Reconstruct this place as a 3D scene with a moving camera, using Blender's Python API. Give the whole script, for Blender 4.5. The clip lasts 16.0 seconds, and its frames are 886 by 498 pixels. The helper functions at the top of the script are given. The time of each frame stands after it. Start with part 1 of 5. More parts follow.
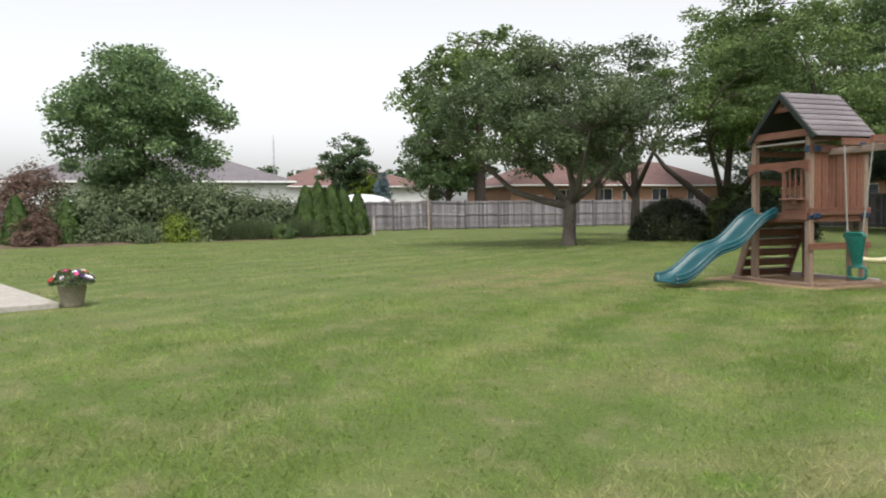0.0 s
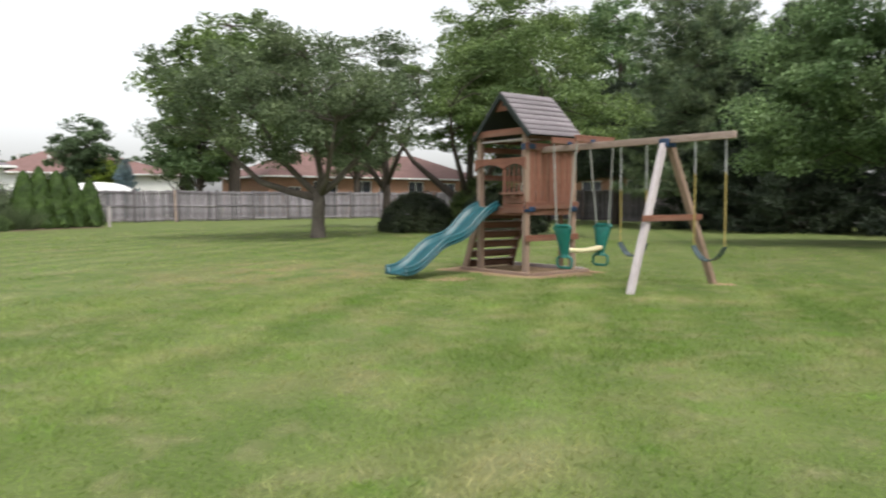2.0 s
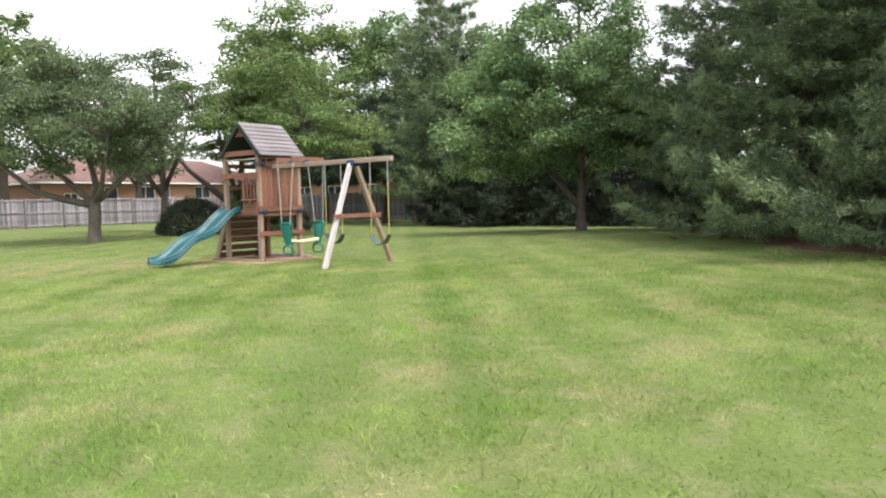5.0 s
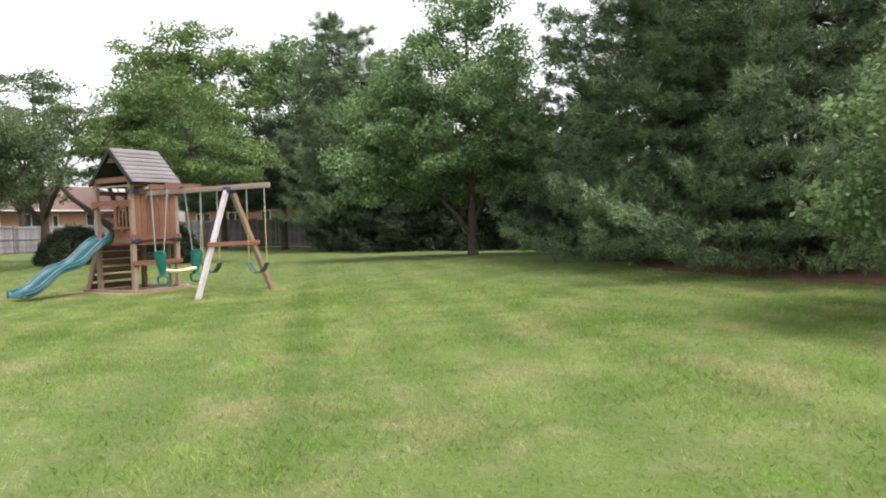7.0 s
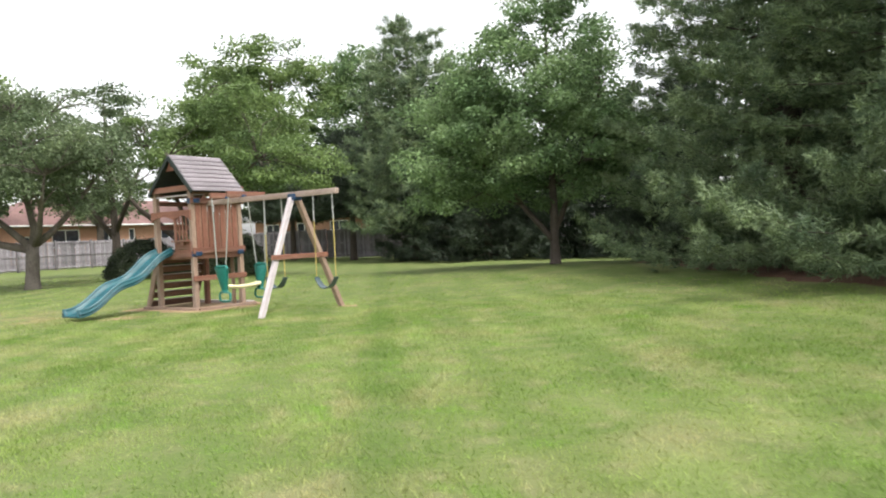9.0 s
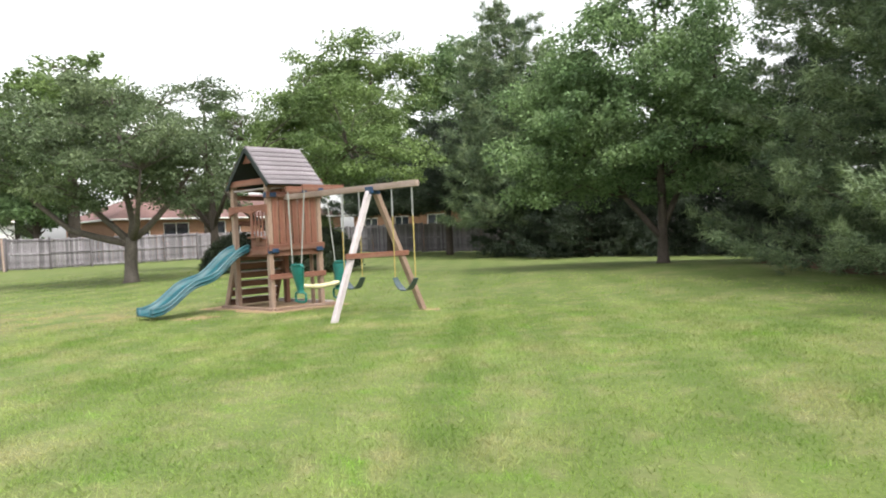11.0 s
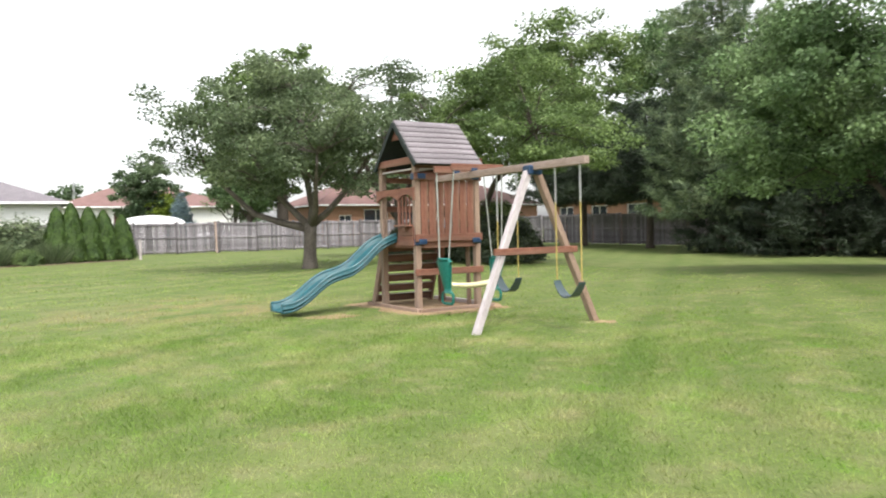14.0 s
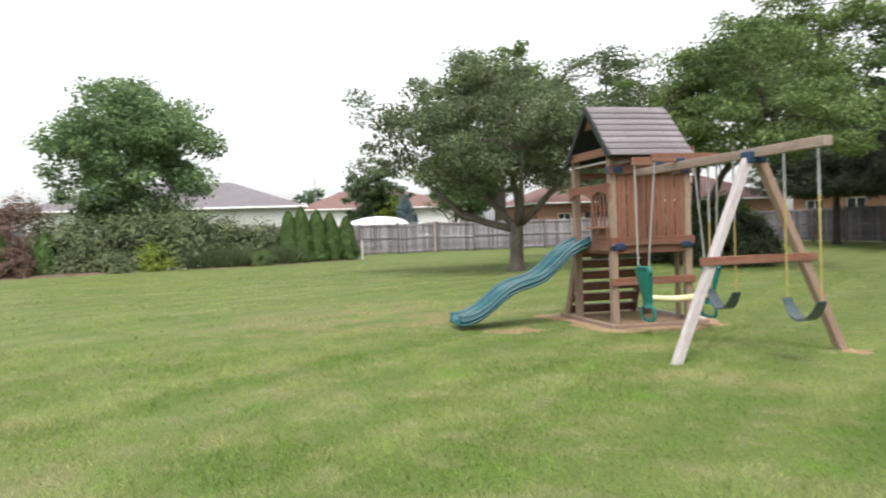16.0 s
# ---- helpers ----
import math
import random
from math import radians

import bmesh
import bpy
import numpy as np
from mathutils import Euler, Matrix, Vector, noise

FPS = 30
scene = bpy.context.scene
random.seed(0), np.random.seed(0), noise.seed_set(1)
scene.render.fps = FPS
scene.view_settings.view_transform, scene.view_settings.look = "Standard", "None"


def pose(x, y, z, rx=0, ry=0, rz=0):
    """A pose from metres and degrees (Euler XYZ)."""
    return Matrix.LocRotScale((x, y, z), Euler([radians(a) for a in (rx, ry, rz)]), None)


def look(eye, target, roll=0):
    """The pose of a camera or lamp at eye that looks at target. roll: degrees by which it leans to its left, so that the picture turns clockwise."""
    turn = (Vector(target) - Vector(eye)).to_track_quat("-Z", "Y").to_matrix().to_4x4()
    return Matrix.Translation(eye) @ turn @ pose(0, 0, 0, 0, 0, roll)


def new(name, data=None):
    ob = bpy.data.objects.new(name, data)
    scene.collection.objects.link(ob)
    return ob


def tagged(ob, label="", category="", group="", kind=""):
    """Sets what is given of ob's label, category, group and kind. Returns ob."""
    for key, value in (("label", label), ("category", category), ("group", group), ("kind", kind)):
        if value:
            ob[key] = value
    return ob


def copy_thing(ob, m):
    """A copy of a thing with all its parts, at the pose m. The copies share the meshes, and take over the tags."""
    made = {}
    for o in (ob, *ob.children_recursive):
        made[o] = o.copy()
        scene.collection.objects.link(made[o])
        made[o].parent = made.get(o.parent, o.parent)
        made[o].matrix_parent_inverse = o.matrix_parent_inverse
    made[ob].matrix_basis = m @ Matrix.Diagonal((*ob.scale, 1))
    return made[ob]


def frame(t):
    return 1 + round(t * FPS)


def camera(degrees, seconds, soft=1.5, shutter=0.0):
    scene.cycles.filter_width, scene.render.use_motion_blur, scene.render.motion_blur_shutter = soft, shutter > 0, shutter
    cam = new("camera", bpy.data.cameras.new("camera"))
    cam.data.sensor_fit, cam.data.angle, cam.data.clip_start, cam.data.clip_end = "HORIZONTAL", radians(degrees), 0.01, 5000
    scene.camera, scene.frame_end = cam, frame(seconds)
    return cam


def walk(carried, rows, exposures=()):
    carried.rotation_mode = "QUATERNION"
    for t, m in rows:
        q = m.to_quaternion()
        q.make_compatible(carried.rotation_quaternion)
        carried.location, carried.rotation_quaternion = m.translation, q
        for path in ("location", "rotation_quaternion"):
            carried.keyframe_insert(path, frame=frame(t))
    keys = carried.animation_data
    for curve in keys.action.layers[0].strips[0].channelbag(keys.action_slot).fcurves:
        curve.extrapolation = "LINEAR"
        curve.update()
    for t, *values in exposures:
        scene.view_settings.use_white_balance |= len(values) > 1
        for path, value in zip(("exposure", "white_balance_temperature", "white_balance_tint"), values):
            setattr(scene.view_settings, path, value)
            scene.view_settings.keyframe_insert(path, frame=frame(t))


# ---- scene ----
cam = camera(61.6, 16.0, soft=1.9, shutter=0.4)
PATH = [
    (0, look((8.600, -9.100, 1.190), (3.917, -7.363, 0.952), -0.80)),
    (0.5, look((8.590, -8.940, 1.188), (3.968, -7.052, 0.914), -0.77)),
    (1, look((8.580, -8.780, 1.185), (4.073, -6.634, 0.891), -0.77)),
    (1.5, look((8.570, -8.620, 1.182), (4.302, -6.033, 0.880), -0.50)),
    (2, look((8.560, -8.460, 1.180), (4.644, -5.367, 0.874), -0.24)),
    (2.5, look((8.550, -8.300, 1.180), (5.030, -4.761, 0.895), 0.06)),
    (2.6, look((8.597, -8.325, 1.180), (5.128, -4.735, 0.904), 0.07)),
    (2.7, look((8.737, -8.401, 1.180), (5.306, -4.773, 0.917), 0.07)),
    (2.8, look((8.958, -8.521, 1.180), (5.557, -4.865, 0.930), 0.06)),
    (2.9, look((9.191, -8.648, 1.180), (5.814, -4.968, 0.941), 0.03)),
    (3, look((9.424, -8.774, 1.180), (6.070, -5.074, 0.946), 0.00)),
    (3.1, look((9.657, -8.901, 1.180), (6.321, -5.185, 0.946), -0.04)),
    (3.2, look((9.891, -9.027, 1.180), (6.564, -5.303, 0.941), -0.09)),
    (3.3, look((10.124, -9.154, 1.180), (6.804, -5.423, 0.932), -0.14)),
    (3.4, look((10.357, -9.280, 1.180), (7.046, -5.543, 0.922), -0.20)),
    (3.5, look((10.590, -9.407, 1.180), (7.294, -5.656, 0.910), -0.26)),
    (3.6, look((10.823, -9.533, 1.180), (7.551, -5.764, 0.897), -0.32)),
    (3.7, look((11.056, -9.660, 1.180), (7.812, -5.867, 0.880), -0.38)),
    (3.8, look((11.289, -9.786, 1.180), (8.077, -5.968, 0.862), -0.44)),
    (3.9, look((11.522, -9.913, 1.180), (8.342, -6.070, 0.844), -0.50)),
    (4, look((11.756, -10.039, 1.180), (8.606, -6.172, 0.826), -0.56)),
    (4.1, look((11.989, -10.166, 1.190), (8.864, -6.281, 0.819), -0.59)),
    (4.2, look((12.199, -10.280, 1.190), (9.099, -6.377, 0.801), -0.62)),
    (4.3, look((12.341, -10.357, 1.190), (9.258, -6.439, 0.810), -0.70)),
    (4.4, look((12.411, -10.395, 1.190), (9.346, -6.463, 0.818), -0.78)),
    (4.5, look((12.420, -10.400, 1.190), (9.372, -6.453, 0.827), -0.86)),
    (6.3, look((13.117, -10.301, 1.204), (10.400, -6.109, 0.997), -2.32)),
    (6.5, look((13.144, -10.193, 1.205), (10.502, -5.953, 1.007), -2.19)),
    (7, look((13.028, -10.030, 1.207), (10.546, -5.692, 1.040), -1.89)),
    (7.5, look((12.644, -9.538, 1.198), (10.176, -5.193, 1.053), -2.09)),
    (8, look((12.370, -9.146, 1.200), (9.800, -4.860, 1.052), -2.74)),
    (8.5, look((12.271, -9.030, 1.199), (9.543, -4.841, 1.075), -2.83)),
    (9, look((11.913, -8.826, 1.208), (9.053, -4.726, 1.116), -2.75)),
    (11.5, look((11.145, -7.321, 1.289), (7.622, -3.774, 1.158), -2.30)),
    (12, look((10.923, -6.973, 1.305), (7.266, -3.568, 1.156), -1.99)),
    (12.5, look((10.706, -6.640, 1.301), (6.899, -3.401, 1.154), -1.88)),
    (13, look((10.438, -6.277, 1.287), (6.492, -3.210, 1.139), -2.02)),
    (13.5, look((10.160, -5.949, 1.292), (6.074, -3.072, 1.144), -1.71)),
    (14, look((9.895, -5.652, 1.272), (5.646, -3.018, 1.137), -1.38)),
    (14.5, look((9.678, -5.352, 1.380), (5.274, -2.992, 1.199), -2.21)),
    (15, look((9.414, -5.128, 1.339), (4.885, -3.016, 1.181), -1.91)),
    (15.5, look((9.144, -4.862, 1.325), (4.462, -3.114, 1.195), -1.76)),
    (16, look((8.923, -4.607, 1.339), (4.084, -3.354, 1.231), -1.97)),
]

walk(cam, PATH, exposures=[(0, -0.11), (2, 0.04), (2.6, 0.29), (3, 0.54), (3.5, 0.74), (4.2, 0.74), (6.3, 0.44), (8.2, 0.54), (9, 0.64), (11.5, 0.64), (14, 0.60), (15, 0.44), (16, 0.30)])

# ---- world and light: bright overcast ----
world = bpy.data.worlds.new("world")
scene.world = world
world.use_nodes = True
wn = world.node_tree
sky = wn.nodes.new("ShaderNodeTexSky")
sky.sky_type = "NISHITA"
sky.sun_disc = False
sky.sun_elevation, sky.sun_rotation = radians(61), radians(102)
sky.dust_density, sky.air_density, sky.ozone_density = 3.0, 1.0, 1.0
pale = wn.nodes.new("ShaderNodeHueSaturation")
pale.inputs["Saturation"].default_value = 0.12
pale.inputs["Value"].default_value = 1.75
wn.links.new(sky.outputs[0], pale.inputs["Color"])
wn.links.new(pale.outputs[0], wn.nodes["Background"].inputs[0])
wn.nodes["Background"].inputs[1].default_value = 0.15
sun = new("sun", bpy.data.lights.new("sun", "SUN"))
sun.data.energy, sun.data.angle, sun.data.color = 2.0, radians(14), (1.0, 0.95, 0.88)
sun.matrix_world = look((18, -4, 34), (0, 0, 0))


# ---- materials ----
def nodes_of(name):
    m = bpy.data.materials.new(name)
    m.use_nodes = True
    return m, m.node_tree.nodes, m.node_tree.links, m.node_tree.nodes["Principled BSDF"]


def mix_rgb(n, l, fac, a, b, mode="MIX"):
    x = n.new("ShaderNodeMix")
    x.data_type, x.blend_type = "RGBA", mode
    for sock, v in ((x.inputs[0], fac), (x.inputs[6], a), (x.inputs[7], b)):
        if isinstance(v, (int, float)):
            sock.default_value = v
        elif isinstance(v, tuple):
            sock.default_value = (*v, 1)
        else:
            l.new(v, sock)
    return x.outputs[2]


def noise_of(n, l, scale, detail=4, stretch=(1, 1, 1), lo=0.35, hi=0.65, coord="Object"):
    tc, mp, nz, mr = (n.new(k) for k in ("ShaderNodeTexCoord", "ShaderNodeMapping", "ShaderNodeTexNoise", "ShaderNodeMapRange"))
    mp.inputs["Scale"].default_value = stretch
    nz.inputs["Scale"].default_value, nz.inputs["Detail"].default_value = scale, detail
    mr.inputs[1].default_value, mr.inputs[2].default_value = lo, hi
    l.new(tc.outputs[coord], mp.inputs[0])
    l.new(mp.outputs[0], nz.inputs["Vector"])
    l.new(nz.outputs["Fac"], mr.inputs[0])
    return mr.outputs[0]


def bump_of(n, l, b, height, strength, distance=0.01):
    bp = n.new("ShaderNodeBump")
    bp.inputs["Strength"].default_value, bp.inputs["Distance"].default_value = strength, distance
    l.new(height, bp.inputs["Height"])
    l.new(bp.outputs[0], b.inputs["Normal"])


def surface(name, a, b, scale=6, rough=0.7, bump=0.3, stretch=(1, 1, 1), vary=0.0, island=False, stain=None, metal=0.0, coord="Object", fine=7):
    """Two-tone surface with coarse stains, fine grain, relief and a change from piece to piece."""
    m, n, l, p = nodes_of(name)
    big = noise_of(n, l, scale, 5, stretch, coord=coord)
    small = noise_of(n, l, scale * fine, 3, stretch, coord=coord)
    c = mix_rgb(n, l, big, a, b)
    dark = mix_rgb(n, l, small, tuple(v * 0.72 for v in a), tuple(min(1, v * 1.12) for v in b))
    c = mix_rgb(n, l, 0.45, c, dark)
    if stain:
        c = mix_rgb(n, l, noise_of(n, l, scale * 0.23, 4, stretch, 0.5, 0.72, coord), c, stain)
    if vary:
        src = n.new("ShaderNodeNewGeometry").outputs["Random Per Island"] if island else n.new("ShaderNodeObjectInfo").outputs["Random"]
        hs, mr = n.new("ShaderNodeHueSaturation"), n.new("ShaderNodeMapRange")
        mr.inputs[3].default_value, mr.inputs[4].default_value = 1 - vary, 1 + vary
        l.new(src, mr.inputs[0])
        l.new(mr.outputs[0], hs.inputs["Value"])
        l.new(c, hs.inputs["Color"])
        c = hs.outputs[0]
    l.new(c, p.inputs["Base Color"])
    p.inputs["Roughness"].default_value, p.inputs["Metallic"].default_value = rough, metal
    if bump:
        bump_of(n, l, p, small, bump)
    return m


def foliage(name, dark, light, scale=0.7, through_light=0.35, rough=0.55):
    """Leaves: tone changes over the crown and from leaf to leaf, and light passes through."""
    m, n, l, p = nodes_of(name)
    r = n.new("ShaderNodeNewGeometry").outputs["Random Per Island"]
    c = mix_rgb(n, l, noise_of(n, l, scale, 3), dark, light)
    hs, mr = n.new("ShaderNodeHueSaturation"), n.new("ShaderNodeMapRange")
    mr.inputs[3].default_value, mr.inputs[4].default_value = 0.6, 1.4
    l.new(r, mr.inputs[0])
    l.new(mr.outputs[0], hs.inputs["Value"])
    l.new(c, hs.inputs["Color"])
    l.new(hs.outputs[0], p.inputs["Base Color"])
    p.inputs["Roughness"].default_value = rough
    p.inputs["Specular IOR Level"].default_value = 0.3
    tr, mx = n.new("ShaderNodeBsdfTranslucent"), n.new("ShaderNodeMixShader")
    l.new(hs.outputs[0], tr.inputs[0])
    mx.inputs[0].default_value = through_light
    l.new(p.outputs[0], mx.inputs[1])
    l.new(tr.outputs[0], mx.inputs[2])
    l.new(mx.outputs[0], n["Material Output"].inputs[0])
    return m


def lawn_tone(n, l):
    """Colour of the lawn over the yard: patches, dry spots and mowing stripes."""
    c = mix_rgb(n, l, noise_of(n, l, 0.9, 6), (0.080, 0.122, 0.028), (0.138, 0.174, 0.050))
    c = mix_rgb(n, l, noise_of(n, l, 0.28, 4, (1, 1, 1), 0.45, 0.7), c, (0.074, 0.115, 0.022))
    c = mix_rgb(n, l, noise_of(n, l, 0.75, 9, (1.2, 0.8, 1), 0.52, 0.80), c, (0.215, 0.185, 0.10))
    c = mix_rgb(n, l, noise_of(n, l, 3.2, 8, (1, 1, 1), 0.50, 0.80), c, (0.205, 0.185, 0.105))
    c = mix_rgb(n, l, noise_of(n, l, 7.0, 5, (1, 1, 1), 0.55, 0.85), c, (0.055, 0.085, 0.018))
    c = mix_rgb(n, l, noise_of(n, l, 1.9, 3, (0.8, 1.2, 1), 0.60, 0.72), c, (0.085, 0.155, 0.020))
    # mowing passes, a little wavy; the last pass left one darker track
    tc, dot, wob = n.new("ShaderNodeTexCoord"), n.new("ShaderNodeVectorMath"), noise_of(n, l, 0.5, 2, (1, 1, 1), 0.0, 1.0)
    dot.operation = "DOT_PRODUCT"
    dot.inputs[1].default_value = (0.7705, 0.6374, 0)
    l.new(tc.outputs["Object"], dot.inputs[0])

    def calc(op, a, b):
        k = n.new("ShaderNodeMath")
        k.operation = op
        for sock, v in zip(k.inputs, (a, b)):
            if isinstance(v, (int, float)):
                sock.default_value = v
            else:
                l.new(v, sock)
        return k.outputs[0]
    across = calc("ADD", dot.outputs["Value"], calc("MULTIPLY", calc("SUBTRACT", wob, 0.5), 0.22))
    wave = calc("COSINE", calc("MULTIPLY", calc("SUBTRACT", across, 3.46), 2 * math.pi / 1.02), 0)
    band = calc("MULTIPLY", calc("MAXIMUM", calc("ADD", wave, 0.15), 0.0), calc("MULTIPLY", noise_of(n, l, 0.6, 5, (1, 1, 1), 0.3, 0.7), 0.5))
    track = calc("MAXIMUM", calc("SUBTRACT", 1.0, calc("MULTIPLY", calc("ABSOLUTE", calc("SUBTRACT", across, 3.46), 0), 4.5)), 0.0)
    mark = calc("MINIMUM", calc("ADD", band, calc("MULTIPLY", track, calc("MULTIPLY", noise_of(n, l, 1.3, 6, (1, 1, 1), 0.3, 0.7), 0.5))), 0.7)
    pale = calc("MULTIPLY", calc("MAXIMUM", calc("SUBTRACT", -0.1, wave), 0.0), calc("MULTIPLY", noise_of(n, l, 0.45, 4, (1, 1, 1), 0.35, 0.7), 0.34))
    c = mix_rgb(n, l, pale, c, (0.175, 0.215, 0.078))
    c = mix_rgb(n, l, mark, c, (0.060, 0.104, 0.020))
    # worn, half-bare turf beside the slide
    away = n.new("ShaderNodeVectorMath")
    away.operation = "DISTANCE"
    away.inputs[1].default_value = (-3.2, -2.5, 0)
    l.new(tc.outputs["Object"], away.inputs[0])
    worn = calc("MAXIMUM", calc("SUBTRACT", 1.0, calc("DIVIDE", away.outputs["Value"], 3.4)), 0.0)
    worn = calc("MINIMUM", calc("MULTIPLY", worn, calc("MULTIPLY", noise_of(n, l, 1.4, 6, (1, 1, 1), 0.42, 0.66), 1.5)), 0.75)
    return mix_rgb(n, l, worn, c, (0.215, 0.165, 0.088))


def lawn_material():
    m, n, l, p = nodes_of("lawn")
    fine = noise_of(n, l, 26, 5, (1, 1, 1), 0.3, 0.7)
    c = mix_rgb(n, l, 0.3, lawn_tone(n, l), mix_rgb(n, l, fine, (0.05, 0.075, 0.016), (0.20, 0.235, 0.085)))
    l.new(c, p.inputs["Base Color"])
    p.inputs["Roughness"].default_value = 0.8
    p.inputs["Specular IOR Level"].default_value = 0.2
    bump_of(n, l, p, fine, 0.25, 0.012)
    return m


def blade_material():
    m, n, l, p = nodes_of("grass_blade")
    r = n.new("ShaderNodeNewGeometry").outputs["Random Per Island"]
    hs, mr = n.new("ShaderNodeHueSaturation"), n.new("ShaderNodeMapRange")
    mr.inputs[3].default_value, mr.inputs[4].default_value = 1.6, 2.6
    l.new(r, mr.inputs[0])
    l.new(mr.outputs[0], hs.inputs["Value"])
    l.new(lawn_tone(n, l), hs.inputs["Color"])
    l.new(hs.outputs[0], p.inputs["Base Color"])
    p.inputs["Roughness"].default_value = 0.6
    p.inputs["Specular IOR Level"].default_value = 0.2
    tr, mx = n.new("ShaderNodeBsdfTranslucent"), n.new("ShaderNodeMixShader")
    l.new(hs.outputs[0], tr.inputs[0])
    mx.inputs[0].default_value = 0.25
    l.new(p.outputs[0], mx.inputs[1])
    l.new(tr.outputs[0], mx.inputs[2])
    l.new(mx.outputs[0], n["Material Output"].inputs[0])
    return m


LAWN = lawn_material()
BLADE = blade_material()
CEDAR = surface("red_cedar", (0.165, 0.064, 0.040), (0.245, 0.106, 0.070), 3, 0.75, 0.4, (0.5, 5, 5), 0.14, stain=(0.20, 0.12, 0.085))
CEDAR_OLD = surface("weathered_cedar", (0.25, 0.165, 0.118), (0.36, 0.255, 0.195), 3, 0.8, 0.5, (0.5, 5, 5), 0.14, stain=(0.26, 0.205, 0.175))
CEDAR_PALE = surface("silvered_cedar", (0.40, 0.35, 0.35), (0.56, 0.51, 0.515), 3, 0.8, 0.5, (0.5, 5, 5), 0.08, stain=(0.29, 0.235, 0.225))
CEDAR_BEAM = surface("greyed_pink_cedar", (0.30, 0.215, 0.175), (0.44, 0.345, 0.30), 3, 0.8, 0.5, (0.5, 5, 5), 0.08, stain=(0.27, 0.185, 0.145))
CEDAR_DARK = surface("dark_stained_plank", (0.12, 0.058, 0.038), (0.18, 0.095, 0.065), 3, 0.8, 0.4, (0.5, 5, 5), 0.15)
SHINGLE = surface("grey_wood_shingle", (0.15, 0.132, 0.142), (0.30, 0.27, 0.285), 4, 0.85, 0.6, (0.6, 6, 6), 0.12, stain=(0.12, 0.10, 0.11))
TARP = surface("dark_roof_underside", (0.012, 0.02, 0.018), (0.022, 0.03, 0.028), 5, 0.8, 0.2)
SLIDE_GREEN = surface("teal_plastic", (0.006, 0.064, 0.080), (0.010, 0.086, 0.102), 2, 0.36, 0.05, stain=(0.012, 0.075, 0.09))
POD_GREEN = surface("green_plastic", (0.008, 0.13, 0.11), (0.014, 0.17, 0.14), 3, 0.35, 0.05)
BLUE = surface("blue_bracket", (0.012, 0.032, 0.075), (0.02, 0.05, 0.11), 5, 0.5, 0.1)
YELLOW = surface("yellow_rope_sleeve", (0.36, 0.27, 0.08), (0.46, 0.36, 0.12), 9, 0.6, 0.1)
CREAM = surface("cream_plastic", (0.70, 0.62, 0.36), (0.78, 0.71, 0.48), 4, 0.45, 0.05)
CHAIN = surface("zinc_chain", (0.45, 0.46, 0.47), (0.62, 0.62, 0.62), 30, 0.4, 0.2, metal=0.35)
# sling rubber whose blue-grey base carries the sheen of the sky
SEAT_RUBBER = surface("sling_rubber_sky_sheen", (0.050, 0.075, 0.085), (0.08, 0.11, 0.12), 8, 0.2, 0.08)
RUBBER = surface("dark_rubber", (0.03, 0.045, 0.05), (0.05, 0.065, 0.07), 8, 0.45, 0.1)
ROPE = surface("grey_green_rope", (0.26, 0.27, 0.25), (0.38, 0.39, 0.36), 40, 0.8, 0.3)
DIRT = surface("bare_dirt", (0.25, 0.165, 0.092), (0.36, 0.245, 0.145), 2, 0.95, 0.6, stain=(0.20, 0.155, 0.07))
MULCH = surface("red_brown_mulch", (0.085, 0.042, 0.027), (0.14, 0.07, 0.045), 5, 0.95, 0.9)
SOIL = surface("garden_bed_soil", (0.09, 0.06, 0.04), (0.17, 0.12, 0.085), 4, 0.95, 0.8)
FENCE = surface("grey_fence_board", (0.075, 0.065, 0.070), (0.33, 0.305, 0.33), 2.2, 0.85, 0.6, (5, 5, 0.3), 0.42, False, stain=(0.10, 0.085, 0.085), fine=5)
BARK = surface("grey_bark", (0.088, 0.073, 0.062), (0.165, 0.14, 0.12), 6, 0.95, 0.9, (1, 1, 0.35))
BARK_DARK = surface("dark_bark", (0.055, 0.042, 0.035), (0.10, 0.08, 0.065), 6, 0.95, 0.9, (1, 1, 0.35))
BRICK = surface("orange_brick_wall", (0.33, 0.175, 0.115), (0.40, 0.225, 0.15), 3, 0.85, 0.4)
SIDING = surface("white_siding", (0.74, 0.74, 0.73), (0.82, 0.82, 0.81), 1.5, 0.6, 0.1, (0.2, 0.2, 6))
TRIM = surface("white_trim", (0.76, 0.76, 0.75), (0.82, 0.82, 0.81), 3, 0.5, 0.05)
ROOF_GREY = surface("grey_asphalt_roof", (0.15, 0.135, 0.15), (0.20, 0.18, 0.195), 1.5, 0.9, 0.4)
ROOF_RED = surface("red_brown_roof", (0.16, 0.09, 0.08), (0.22, 0.13, 0.12), 1.5, 0.9, 0.4)
GLASS = surface("dark_window_glass", (0.03, 0.035, 0.045), (0.06, 0.07, 0.085), 0.6, 0.08, 0.0)
DOOR_RED = surface("dark_red_door", (0.09, 0.03, 0.028), (0.13, 0.045, 0.04), 3, 0.5, 0.1)
CONCRETE = surface("pale_concrete", (0.37, 0.34, 0.30), (0.45, 0.42, 0.38), 2, 0.9, 0.3, stain=(0.33, 0.29, 0.25))
CLAY = surface("grey_brown_pot", (0.25, 0.22, 0.18), (0.32, 0.285, 0.24), 5, 0.8, 0.2)
CAR_PAINT = surface("silver_car_paint", (0.45, 0.46, 0.48), (0.5, 0.51, 0.53), 2, 0.25, 0.0, metal=0.4)
